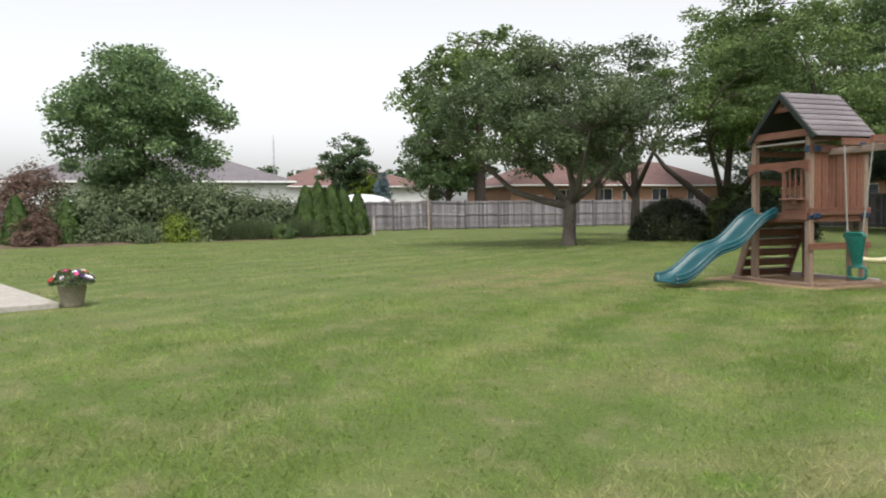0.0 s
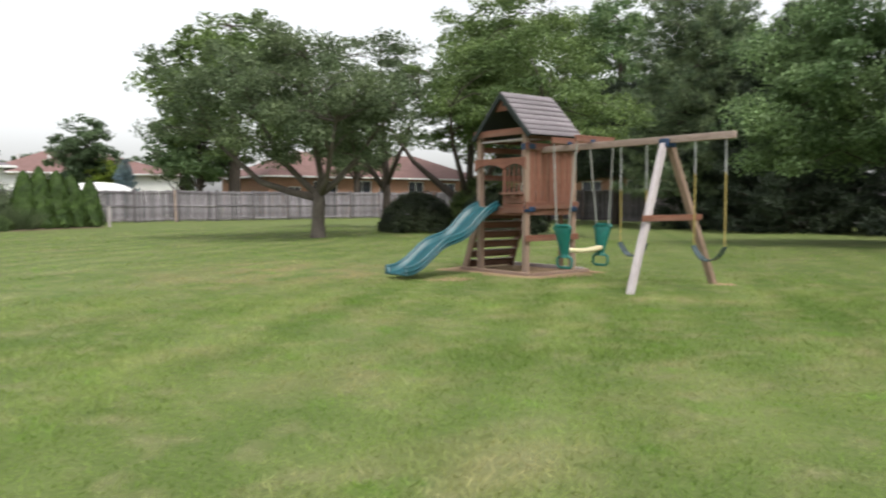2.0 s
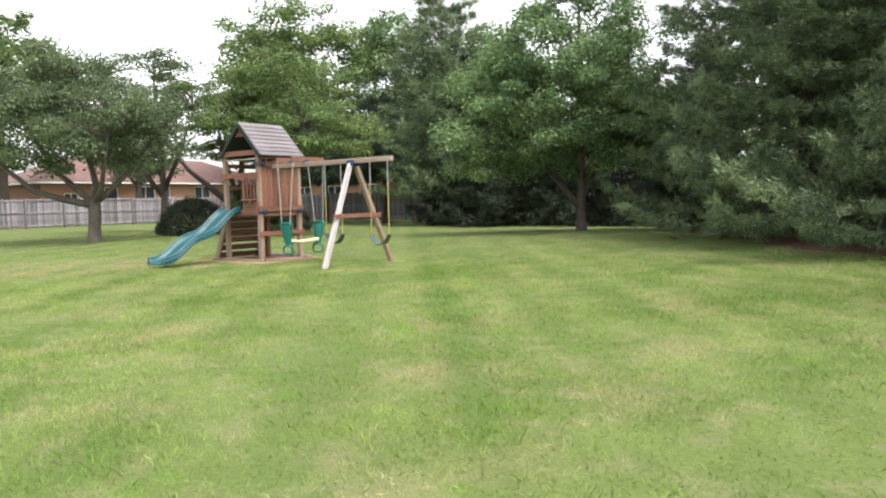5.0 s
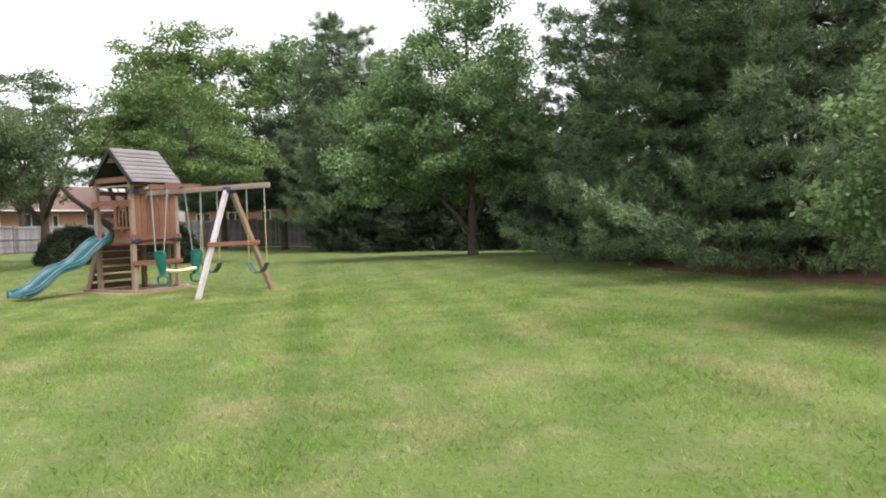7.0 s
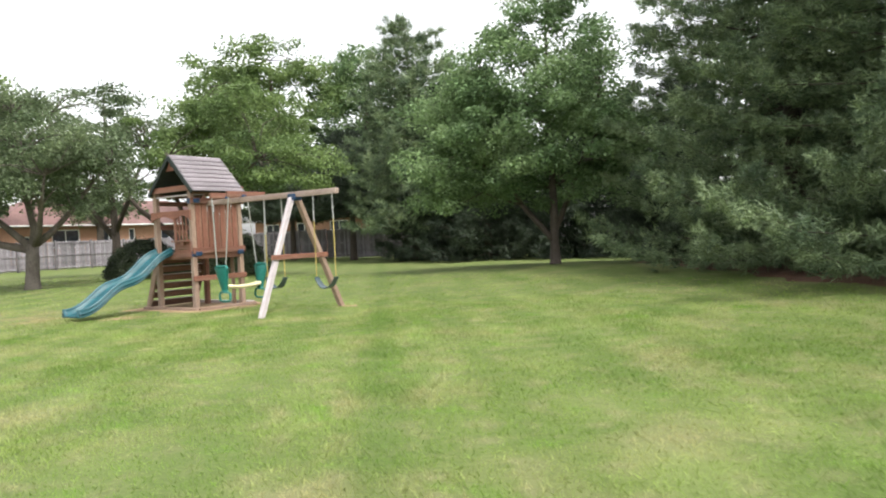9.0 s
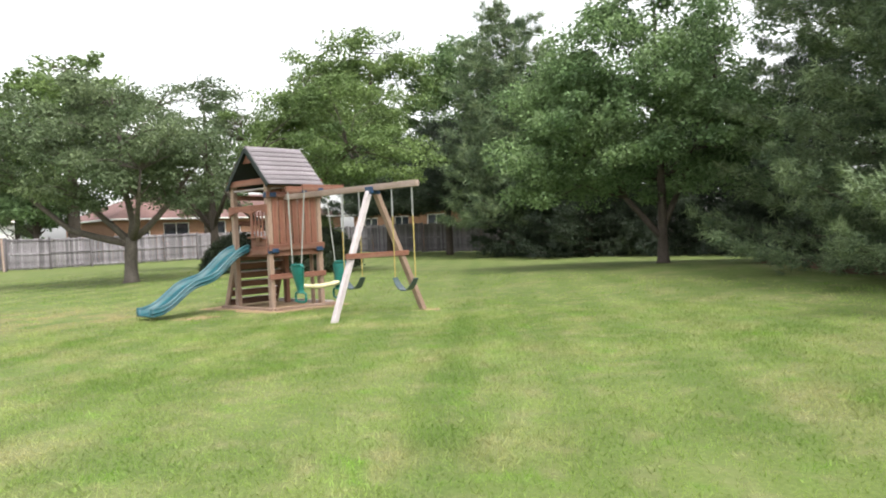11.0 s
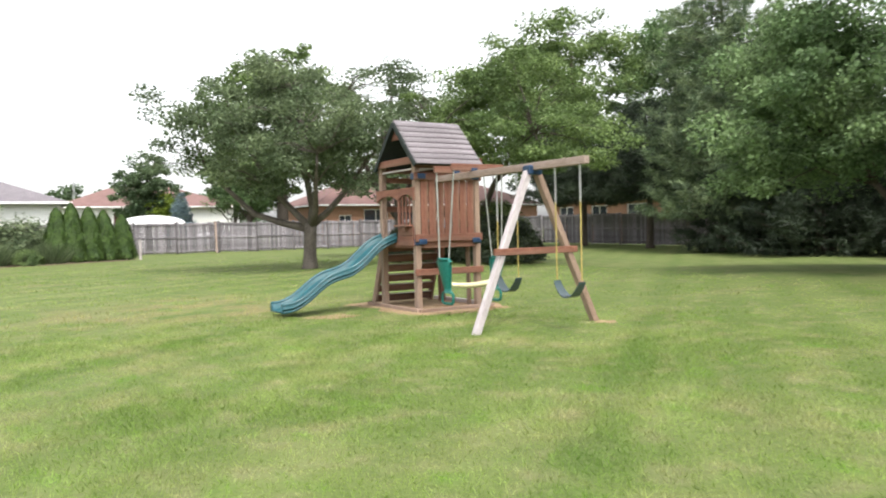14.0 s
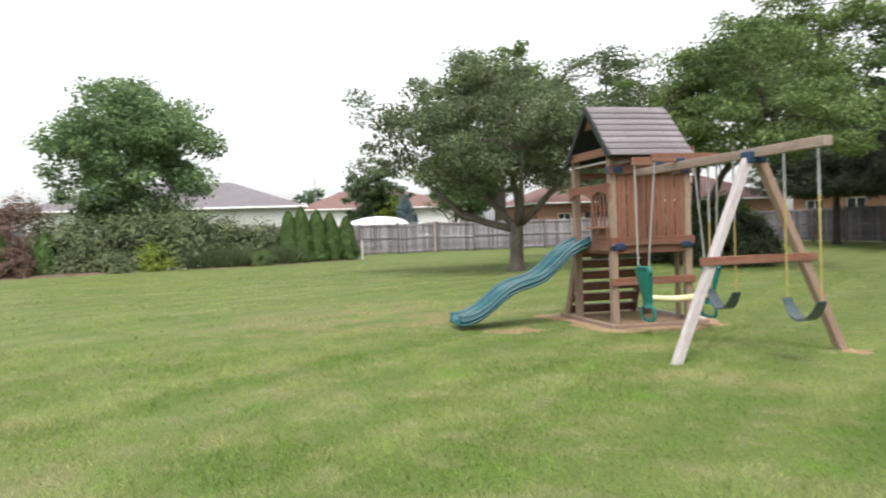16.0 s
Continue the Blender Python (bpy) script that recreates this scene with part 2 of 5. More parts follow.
CANVAS = surface("white_canvas", (0.76, 0.76, 0.78), (0.84, 0.84, 0.85), 1.2, 0.7, 0.2)
STEEL = surface("galvanised_steel", (0.45, 0.46, 0.47), (0.55, 0.56, 0.57), 3, 0.5, 0.1, metal=0.6)
LEAF_A = foliage("grey_green_leaves", (0.090, 0.128, 0.066), (0.185, 0.235, 0.122), 0.55, 0.4)
LEAF_C = foliage("fresh_green_leaves", (0.090, 0.142, 0.050), (0.195, 0.270, 0.092), 0.5, 0.4)
LEAF_B = foliage("deep_green_leaves", (0.105, 0.175, 0.076), (0.225, 0.32, 0.145), 0.6, 0.4)
LEAF_FAR = foliage("dark_green_leaves", (0.060, 0.100, 0.048), (0.125, 0.180, 0.088), 0.4)
# the pear's lighter green: the light on its crown is in the colour
LEAF_LIT = foliage("lit_green_leaves", (0.13, 0.20, 0.085), (0.25, 0.34, 0.16), 0.8, 0.4)
LEAF_AIRY = foliage("pale_green_leaves", (0.11, 0.15, 0.075), (0.18, 0.225, 0.115), 0.5)
LEAF_LIME = foliage("lime_green_leaves", (0.15, 0.22, 0.03), (0.24, 0.31, 0.05), 1.5)
LEAF_BUSH = foliage("viburnum_leaves", (0.075, 0.112, 0.05), (0.20, 0.245, 0.13), 1.4)
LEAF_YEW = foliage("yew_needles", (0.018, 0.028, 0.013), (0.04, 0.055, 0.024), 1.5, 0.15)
# lighter copy for the taller yew: light on its top is in the colour
LEAF_YEW_LIT = foliage("lit_fresh_yew_needles", (0.065, 0.10, 0.03), (0.125, 0.17, 0.05), 1.5, 0.2)
LEAF_ARBOR = foliage("arborvitae_sprays", (0.040, 0.078, 0.016), (0.08, 0.135, 0.030), 2.5, 0.2)
LEAF_RED = foliage("bronze_leaves", (0.12, 0.075, 0.055), (0.20, 0.13, 0.10), 1.2)
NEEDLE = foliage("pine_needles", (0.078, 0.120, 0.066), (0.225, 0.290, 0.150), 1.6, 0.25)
# darker copy of the needles: the shade under the back trees is in the colour
NEEDLE_SHADE = foliage("pine_needles_shade_in_colour", (0.019, 0.031, 0.019), (0.046, 0.066, 0.037), 0.6, 0.15)
NEEDLE_BLUE = foliage("blue_spruce_needles", (0.13, 0.19, 0.21), (0.22, 0.30, 0.33), 1.5, 0.15)
PETALS = [surface(k, c, tuple(min(1, v * 1.2) for v in c), 20, 0.6, 0.1) for k, c in (("purple_petal", (0.09, 0.02, 0.16)), ("pink_petal", (0.55, 0.05, 0.20)), ("red_petal", (0.55, 0.04, 0.03)), ("white_petal", (0.8, 0.78, 0.8)))]


# ---- mesh helpers ----
def ground_z(x, y):
    """Height of the lawn: flat at the play set, a low rise under the back trees."""
    r = 0.27 * math.exp(-(((x - 6) / 9.0) ** 2 + ((y - 10.5) / 5.0) ** 2))
    r += 0.13 * math.exp(-(((x + 15) / 7.0) ** 2 + ((y - 7.5) / 5.0) ** 2))
    far = min(1, max(0, (-x - 14) / 14))
    return r + 0.13 * far * far * (3 - 2 * far)


def thing(name, at, label, category, group="", rz=0.0):
    ob = new(name)
    ob.empty_display_size = 0.2
    ob.matrix_basis = pose(*at, 0, 0, rz)
    return tagged(ob, label, category, group)


def part(name, bm, material, parent=None, label="", m=None):
    """Link a bmesh as one mesh object under a thing or a part."""
    me = bpy.data.meshes.new(name)
    if isinstance(bm, tuple):
        me.from_pydata(bm[0], [], bm[1])
    else:
        bm.to_mesh(me)
        bm.free()
    me.materials.append(material)
    ob = new(name, me)
    if m is not None:
        ob.matrix_basis = m
    if parent:
        ob.parent = parent
    if label:
        ob["label"] = label
    return ob


def smooth(ob):
    ob.data.polygons.foreach_set("use_smooth", [True] * len(ob.data.polygons))
    return ob


def box(sx, sy, sz, bevel=0.006):
    bm = bmesh.new()
    bmesh.ops.create_cube(bm, size=1)
    bmesh.ops.scale(bm, vec=(sx, sy, sz), verts=bm.verts)
    if bevel:
        bmesh.ops.bevel(bm, geom=bm.edges[:], offset=min(bevel, 0.4 * min(sx, sy, sz)), segments=1, affect="EDGES")
    return bm


def along(p0, p1, up=(0, 0, 1)):
    """Pose at the middle of p0 p1 with local x along it and local z towards up."""
    p0, p1 = Vector(p0), Vector(p1)
    x = (p1 - p0).normalized()
    y = Vector(up).cross(x)
    y = y.normalized() if y.length > 1e-4 else Vector((0, 1, 0))
    z = x.cross(y)
    m = Matrix((x, y, z)).transposed().to_4x4()
    m.translation = (p0 + p1) / 2
    return m


def plank(parent, name, p0, p1, w, h, material, up=(0, 0, 1), label="", bevel=0.006):
    """A board from p0 to p1, w across and h along up."""
    return part(name, box((Vector(p1) - Vector(p0)).length, w, h, bevel), material, parent, label, along(p0, p1, up))


def tube_data(points, radii, sides=7):
    """Verts and faces of a tapered, capped tube through points."""
    pts = [Vector(p) for p in points]
    v, f = [], []
    u = None
    for i, p in enumerate(pts):
        d = (pts[min(i + 1, len(pts) - 1)] - pts[max(i - 1, 0)]).normalized()
        u = (u - d * u.dot(d)).normalized() if u else d.orthogonal().normalized()
        w = d.cross(u)
        for k in range(sides):
            a = 2 * math.pi * k / sides
            v.append(tuple(p + (u * math.cos(a) + w * math.sin(a)) * radii[i]))
    for i in range(len(pts) - 1):
        for k in range(sides):
            j = (k + 1) % sides
            f.append((i * sides + k, i * sides + j, (i + 1) * sides + j, (i + 1) * sides + k))
    f.append(tuple(range(sides - 1, -1, -1)))
    f.append(tuple(range((len(pts) - 1) * sides, len(pts) * sides)))
    return v, f


def join(pieces):
    v, f = [], []
    for pv, pf in pieces:
        o = len(v)
        v += pv
        f += [tuple(i + o for i in q) for q in pf]
    return v, f


def box_data(c, s, m=None):
    v = [Vector((c[0] + s[0] * a / 2, c[1] + s[1] * b / 2, c[2] + s[2] * d / 2)) for a in (-1, 1) for b in (-1, 1) for d in (-1, 1)]
    if m:
        v = [m @ p for p in v]
    return [tuple(p) for p in v], [(0, 1, 3, 2), (4, 6, 7, 5), (0, 4, 5, 1), (2, 3, 7, 6), (0, 2, 6, 4), (1, 5, 7, 3)]


def leaf_mesh(name, centres, normals, heads, length, width, material, parent, quads=True):
    """Many small leaves: pointed quads (or triangles) at centres, in the plane of normals, pointing along heads."""
    c, nrm, h = (np.asarray(a, float) for a in (centres, normals, heads))
    h = h - nrm * (h * nrm).sum(1, keepdims=True)
    h /= np.linalg.norm(h, axis=1, keepdims=True) + 1e-9
    s = np.cross(nrm, h)
    s /= np.linalg.norm(s, axis=1, keepdims=True) + 1e-9
    L, W = np.asarray(length).reshape(-1, 1), np.asarray(width).reshape(-1, 1)
    if quads:
        v = np.stack([c - h * L / 2, c + s * W / 2 + nrm * W * 0.15, c + h * L / 2, c - s * W / 2 + nrm * W * 0.15], 1)
    else:
        v = np.stack([c - s * W / 2, c + s * W / 2, c + h * L], 1)
    k, n = v.shape[1], len(c)
    me = bpy.data.meshes.new(name)
    me.vertices.add(n * k)
    me.vertices.foreach_set("co", v.ravel())
    me.loops.add(n * k)
    me.loops.foreach_set("vertex_index", np.arange(n * k, dtype=np.int32))
    me.polygons.add(n)
    me.polygons.foreach_set("loop_start", np.arange(0, n * k, k, dtype=np.int32))
    me.polygons.foreach_set("loop_total", np.full(n, k, dtype=np.int32))
    me.update()
    me.validate()
    me.materials.append(material)
    ob = new(name, me)
    ob.parent = parent
    return ob


def unit(rng, n):
    d = rng.normal(size=(n, 3))
    return d / np.linalg.norm(d, axis=1, keepdims=True)


def clump_points(rng, blobs, n_clumps, shell=0.55):
    """Centres of leaf clumps inside a union of ellipsoids, more of them towards the outside."""
    out = []
    vol = np.array([b[3] * b[4] * b[5] for b in blobs]) ** 0.8
    for i in rng.choice(len(blobs), n_clumps, p=vol / vol.sum()):
        b = blobs[i]
        d = unit(rng, 1)[0]
        r = shell + (1 - shell) * rng.random() ** 0.7
        if rng.random() < 0.15:
            r *= 1.16
        out.append((b[0] + d[0] * b[3] * r, b[1] + d[1] * b[4] * r, b[2] + d[2] * b[5] * r))
    return np.array(out)


def crown(parent, seed, blobs, n_clumps, per, leaf, size, material, flat=0.55, shell=0.55, up=0.9):
    """A crown of clumps of leaves; size: radius of a clump."""
    rng = np.random.default_rng(seed)
    cl = clump_points(rng, blobs, n_clumps, shell)
    rad = size * (0.6 + 0.8 * rng.random(n_clumps))
    idx = np.repeat(np.arange(n_clumps), per)
    off = unit(rng, len(idx)) * (rng.random((len(idx), 1)) ** 0.45) * 0.95
    off[:, 2] *= flat
    c = cl[idx] + off * rad[idx, None]
    nrm = unit(rng, len(idx)) + np.array([0, 0, up])
    nrm /= np.linalg.norm(nrm, axis=1, keepdims=True)
    heads = off + unit(rng, len(idx)) * 0.5 - np.array([0, 0, 0.25])
    L = leaf * (0.6 + 0.8 * rng.random(len(idx)))
    leaf_mesh("crown", c, nrm, heads, L, L * 0.62, material, parent)
    return cl


def branches(seed, start_points, targets, r0, wobble=0.25, sides=5):
    """Limbs from the nearest of start_points to each target, sagging and wandering."""
    rng = np.random.default_rng(seed)
    out = []
    st = np.array(start_points, float)
    for t in targets:
        d = np.linalg.norm((st - t) * np.array([1, 1, 1.6]), axis=1) + np.where(st[:, 2] > t[2], 2.0, 0)
        s = st[int(np.argmin(d))]
        L = np.linalg.norm(t - s)
        pts = [s + (t - s) * k / 4 + (rng.normal(size=3) * wobble * L * 0.16 if 0 < k < 4 else 0) + np.array([0, 0, 0.12 * L * math.sin(math.pi * k / 4)]) for k in range(5)]
        out.append(tube_data(pts, [r0 * f for f in (1, 0.75, 0.55, 0.35, 0.15)], sides))
    return out


def broadleaf(at, seed, label, limbs, blobs, n_clumps, per, leaf, size, leaf_mat, bark, twig_r=0.03, twigs=60, shell=0.55, flat=0.55, group="", rz=0):
    """A broad-leaved tree: limbs are (points, radii) in metres from the foot; blobs are crown ellipsoids."""
    t = thing("tree", at, label, "tree", group, rz)
    pieces = [tube_data(p, r, 9) for p, r in limbs]
    cl = crown(t, seed, blobs, n_clumps, per, leaf, size, leaf_mat, flat, shell)
    starts = [q for p, r in limbs for q in p[1:]]
    rng = np.random.default_rng(seed + 5)
    pick = cl[rng.choice(len(cl), min(twigs, len(cl)), replace=False)]
    pieces += branches(seed + 9, starts, pick, twig_r)
    v, f = join(pieces)
    smooth(part("trunk", (v, f), bark, t))
    return t


def pine(at, seed, height, radius, label, material, low=0.5, tufts=34, blades=8, droop=0.12, blade=0.22, width=0.02, bark=None, whorl=6, levels=22, rz=0, name="pine_tree", taper=0.75):
    """A conifer of whorled, drooping branches with tufts of needles."""
    t = thing(name, at, label, "tree", "", rz)
    rng = np.random.default_rng(seed)
    pieces = [tube_data([(0, 0, -0.1), (0, 0, 0.3), (0.03, 0.02, height * 0.5), (0, 0, height)], [radius * 0.062, radius * 0.05, radius * 0.03, 0.02], 8)]
    cs, ns, hs = [], [], []
    for k in range(levels):
        z = low + (height - low) * (k / levels) ** 1.05
        reach = radius * (1 - (z - low) / (height - low)) ** taper + 0.12
        for j in range(whorl if z < height * 0.8 else 4):
            a = 2 * math.pi * (j + rng.random() * 0.7) / whorl + k * 1.9
            R = reach * (0.72 + 0.4 * rng.random())
            d = np.array([math.cos(a), math.sin(a), 0])
            side = np.array([-d[1], d[0], 0])
            def at_s(s):
                return d * R * s + np.array([0, 0, z + R * (-droop * s + (droop + 0.10) * s ** 2.5)])
            if k % 2 == 0 or reach > 1.2:
                pieces.append(tube_data([at_s(s) for s in (0, 0.35, 0.7, 1)], [0.03 * R / 2 + 0.012, 0.02, 0.013, 0.004], 4))
            m = int(tufts * (0.35 + 0.65 * R / radius))
            s = 0.12 + 0.9 * rng.random(m) ** 0.8
            base = np.array([at_s(q) for q in s])
            spread = (1.05 - s) * 0.42 * R + 0.12
            base += side * (rng.uniform(-1, 1, m) * spread)[:, None] + np.array([0, 0, 1]) * rng.normal(0, 0.08, m)[:, None]
            c = np.repeat(base, blades, 0)
            h = unit(rng, m * blades) * 0.8 + d * 0.7 + np.array([0, 0, 0.35])
            cs.append(c + unit(rng, len(c)) * 0.07)
            hs.append(h)
            ns.append(unit(rng, len(c)) + np.array([0, 0, 0.5]))
    c, n, h = np.concatenate(cs), np.concatenate(ns), np.concatenate(hs)
    n /= np.linalg.norm(n, axis=1, keepdims=True)
    L = blade * (0.6 + 0.8 * rng.random(len(c)))
    leaf_mesh("needles", c, n, h, L, L * 0 + width, material, t, quads=False)
    v, f = join(pieces)
    smooth(part("trunk", (v, f), bark or BARK_DARK, t))
    return t


def shrub(at, seed, radii, label, material, leaf=0.07, n=9000, clumps=60, name="shrub", group="", lumpy=0.22, shell=0.7, up=0.4):
    """A low bush: leaves in a lumpy dome on short stems."""
    t = thing(name, at, label, "shrub", group)
    rng = np.random.default_rng(seed)
    rx, ry, rz_ = radii
    d = unit(rng, clumps)
    d[:, 2] = abs(d[:, 2]) * 1.0
    cl = d * np.array([rx, ry, rz_]) * (shell + (1 - shell) * rng.random((clumps, 1)))
    cl[:, 2] = np.maximum(cl[:, 2], 0.12 * rz_)
    idx = rng.integers(0, clumps, n)
    off = rng.normal(size=(n, 3)) * lumpy * min(rx, rz_)
    c = cl[idx] + off
    c[:, 2] = np.abs(c[:, 2]) + 0.02
    nrm = d[idx] * 0.8 + unit(rng, n) * 0.7 + np.array([0, 0, up])
    nrm /= np.linalg.norm(nrm, axis=1, keepdims=True)
    L = leaf * (0.6 + 0.8 * rng.random(n))
    leaf_mesh("foliage", c, nrm, unit(rng, n), L, L * 0.6, material, t)
    stems = []
    for k in range(9):
        q = cl[k % clumps]
        stems.append(tube_data([(rng.normal() * 0.08, rng.normal() * 0.08, -0.04), tuple(q * 0.5), tuple(q * 0.92)], [0.025, 0.018, 0.006], 5))
    v, f = join(stems)
    part("stem", (v, f), BARK_DARK, t)
    return t


# ---- ground ----
def make_ground():
    """One sheet out to the horizon, finer near the walk."""
    near = list(np.arange(-46, 30.01, 1.0))
    xs = [-900, -500, -250, -140, -90, -65, -54] + near + [38, 55, 90, 160, 300, 600, 900]
    ys = [-900, -500, -250, -140, -90, -60, -44] + list(np.arange(-36, 40.01, 1.0)) + [48, 60, 90, 160, 300, 600, 900]
    v = [(x, y, ground_z(x, y)) for y in ys for x in xs]
    w = len(xs)
    f = [(j * w + i, j * w + i + 1, (j + 1) * w + i + 1, (j + 1) * w + i) for j in range(len(ys) - 1) for i in range(w - 1)]
    g = smooth(part("ground", (v, f), LAWN))
    return tagged(g, "mown green lawn with pale dry patches", "lawn", kind="structure")


def patch(name, outline, material, label, category, lift=0.012, kind="structure", thick=0.0):
    """A flat bed with a ragged rim, lying on the ground."""
    cx = sum(p[0] for p in outline) / len(outline)
    cy = sum(p[1] for p in outline) / len(outline)
    v, f = [], []
    rings = 7
    n = len(outline)
    for r in range(rings + 1):
        k = r / rings
        for x, y in outline:
            px, py = cx + (x - cx) * k, cy + (y - cy) * k
            up = lift * (1 if r < rings else -0.6) + thick * (1 - k ** 4)
            v.append((px, py, ground_z(px, py) + up))
    for r in range(rings):
        for i in range(n):
            j = (i + 1) % n
            f.append((r * n + i, r * n + j, (r + 1) * n + j, (r + 1) * n + i))
    return tagged(smooth(part(name, (v, f), material)), label, category, kind=kind)


def ragged(points, seed, per=6, amount=0.12):
    """Subdivide a closed outline and make it uneven."""
    rng = np.random.default_rng(seed)
    out = []
    for (x0, y0), (x1, y1) in zip(points, points[1:] + points[:1]):
        for k in range(per):
            s = k / per
            out.append((x0 + (x1 - x0) * s + rng.normal() * amount, y0 + (y1 - y0) * s + rng.normal() * amount))
    return out


make_ground()
patch("bare_ground", ragged([(-2.0, -0.35), (-0.6, -0.42), (0.45, -0.3), (0.75, 0.6), (0.55, 1.5), (-0.6, 1.75), (-2.0, 1.5), (-2.3, 0.5)], 3, 5, 0.06), DIRT, "worn bare dirt under the play set", "dirt")
patch("slide_scuff", ragged([(-0.55, -1.7), (-0.2, -1.6), (0.0, -1.1), (-0.3, -0.7), (-0.7, -1.0)], 4, 4, 0.06), DIRT, "small scuffed dirt patch at the slide's end", "dirt", 0.006)
patch("leg_scuff", ragged([(2.75, 1.1), (2.95, 1.2), (2.8, 1.4), (2.5, 1.3)], 5, 3, 0.03), DIRT, "worn dirt spot at a swing leg", "dirt", 0.008)
patch("mulch_bed", ragged([(4.7, 10.2), (7.2, 7.6), (9.5, 5.8), (12.0, 3.8), (14.6, 2.8), (20, 2.9), (20, 9), (12, 14), (5.5, 13.5)], 6, 6, 0.15), MULCH, "red-brown mulch and needles under the pines", "mulch", 0.014, thick=0.05)
patch("garden_bed", ragged([(-22.6, -16.5), (-23.2, -13), (-24.6, -9), (-24.9, -5.6), (-25.8, -3.2), (-28.2, 0.9), (-31.0, 1.2), (-31.5, -6), (-30.5, -17)], 7, 6, 0.12), SOIL, "brown mulched garden bed along the lawn", "garden bed", 0.015, thick=0.06)


def patio():
    p = thing("patio", (-2.45, -10.47, 0), "pale concrete patio slabs beside the lawn", "patio", "", 20)
    p["kind"] = "structure"
    for i in range(4):
        for j in range(3):
            part("slab", box(2.39, 2.39, 0.12, 0.012), CONCRETE, p, m=pose(-1.2 - 2.4 * i, -1.2 - 2.4 * j, 0.02))


patio()


def lawn_blades(seed, n, reach, power, cx, cy, length, w0, w1):
    """Mown grass, thick round the middle of the walk and thinning outwards."""
    rng = np.random.default_rng(seed)
    r, a = reach * rng.random(n) ** power, rng.random(n) * 2 * math.pi
    x, y = cx + r * np.cos(a), cy + r * np.sin(a)
    keep = ~((x > -1.9) & (x < 0.5) & (y > -0.2) & (y < 1.4)) & ~((x < -2.35 - 0.364 * (y + 10.47)) & (y < -10.4 + 0.364 * (x + 2.45))) & (y < 5.5 + 0.25 * (10 - x)) & (x < 17)
    tuft = np.sin(x * 3.1 + np.sin(y * 2.3) * 2) + np.sin(y * 4.7 + x * 1.1)
    keep &= rng.random(n) < (0.7 + 0.15 * tuft) * np.minimum(1, (reach - r) / (0.3 * reach))
    x, y, r = x[keep], y[keep], r[keep]
    z = 0.27 * np.exp(-(((x - 6) / 9.0) ** 2 + ((y - 10.5) / 5.0) ** 2)) + 0.13 * np.exp(-(((x + 15) / 7.0) ** 2 + ((y - 7.5) / 5.0) ** 2))
    f = np.clip((-x - 14) / 14, 0, 1)
    z += 0.13 * f * f * (3 - 2 * f) - 0.004
    c = np.stack([x, y, z], 1)
    h = unit(rng, len(x)) * 0.9 + np.array([0, 0, 0.7])
    h[:, 2] = abs(h[:, 2])
    nrm = np.cross(h, unit(rng, len(x)))
    nrm[nrm[:, 2] < 0] *= -1
    nrm /= np.linalg.norm(nrm, axis=1, keepdims=True)
    L = length * (0.5 + 1.0 * rng.random(len(x))) * (1 + 0.35 * np.sin(x * 1.7) * np.sin(y * 1.3 + 1))
    ob = leaf_mesh("grass", c, nrm, h, L, w0 + w1 * r, BLADE, None, quads=False)
    return tagged(ob, "short mown lawn grass blades", "grass", kind="stuff")


lawn_blades(1, 950000, 9.5, 0.5, 7.0, -5.0, 0.042, 0.0055, 0.0)
lawn_blades(2, 420000, 30.0, 0.8, 4.0, -3.0, 0.045, 0.007, 0.0007)


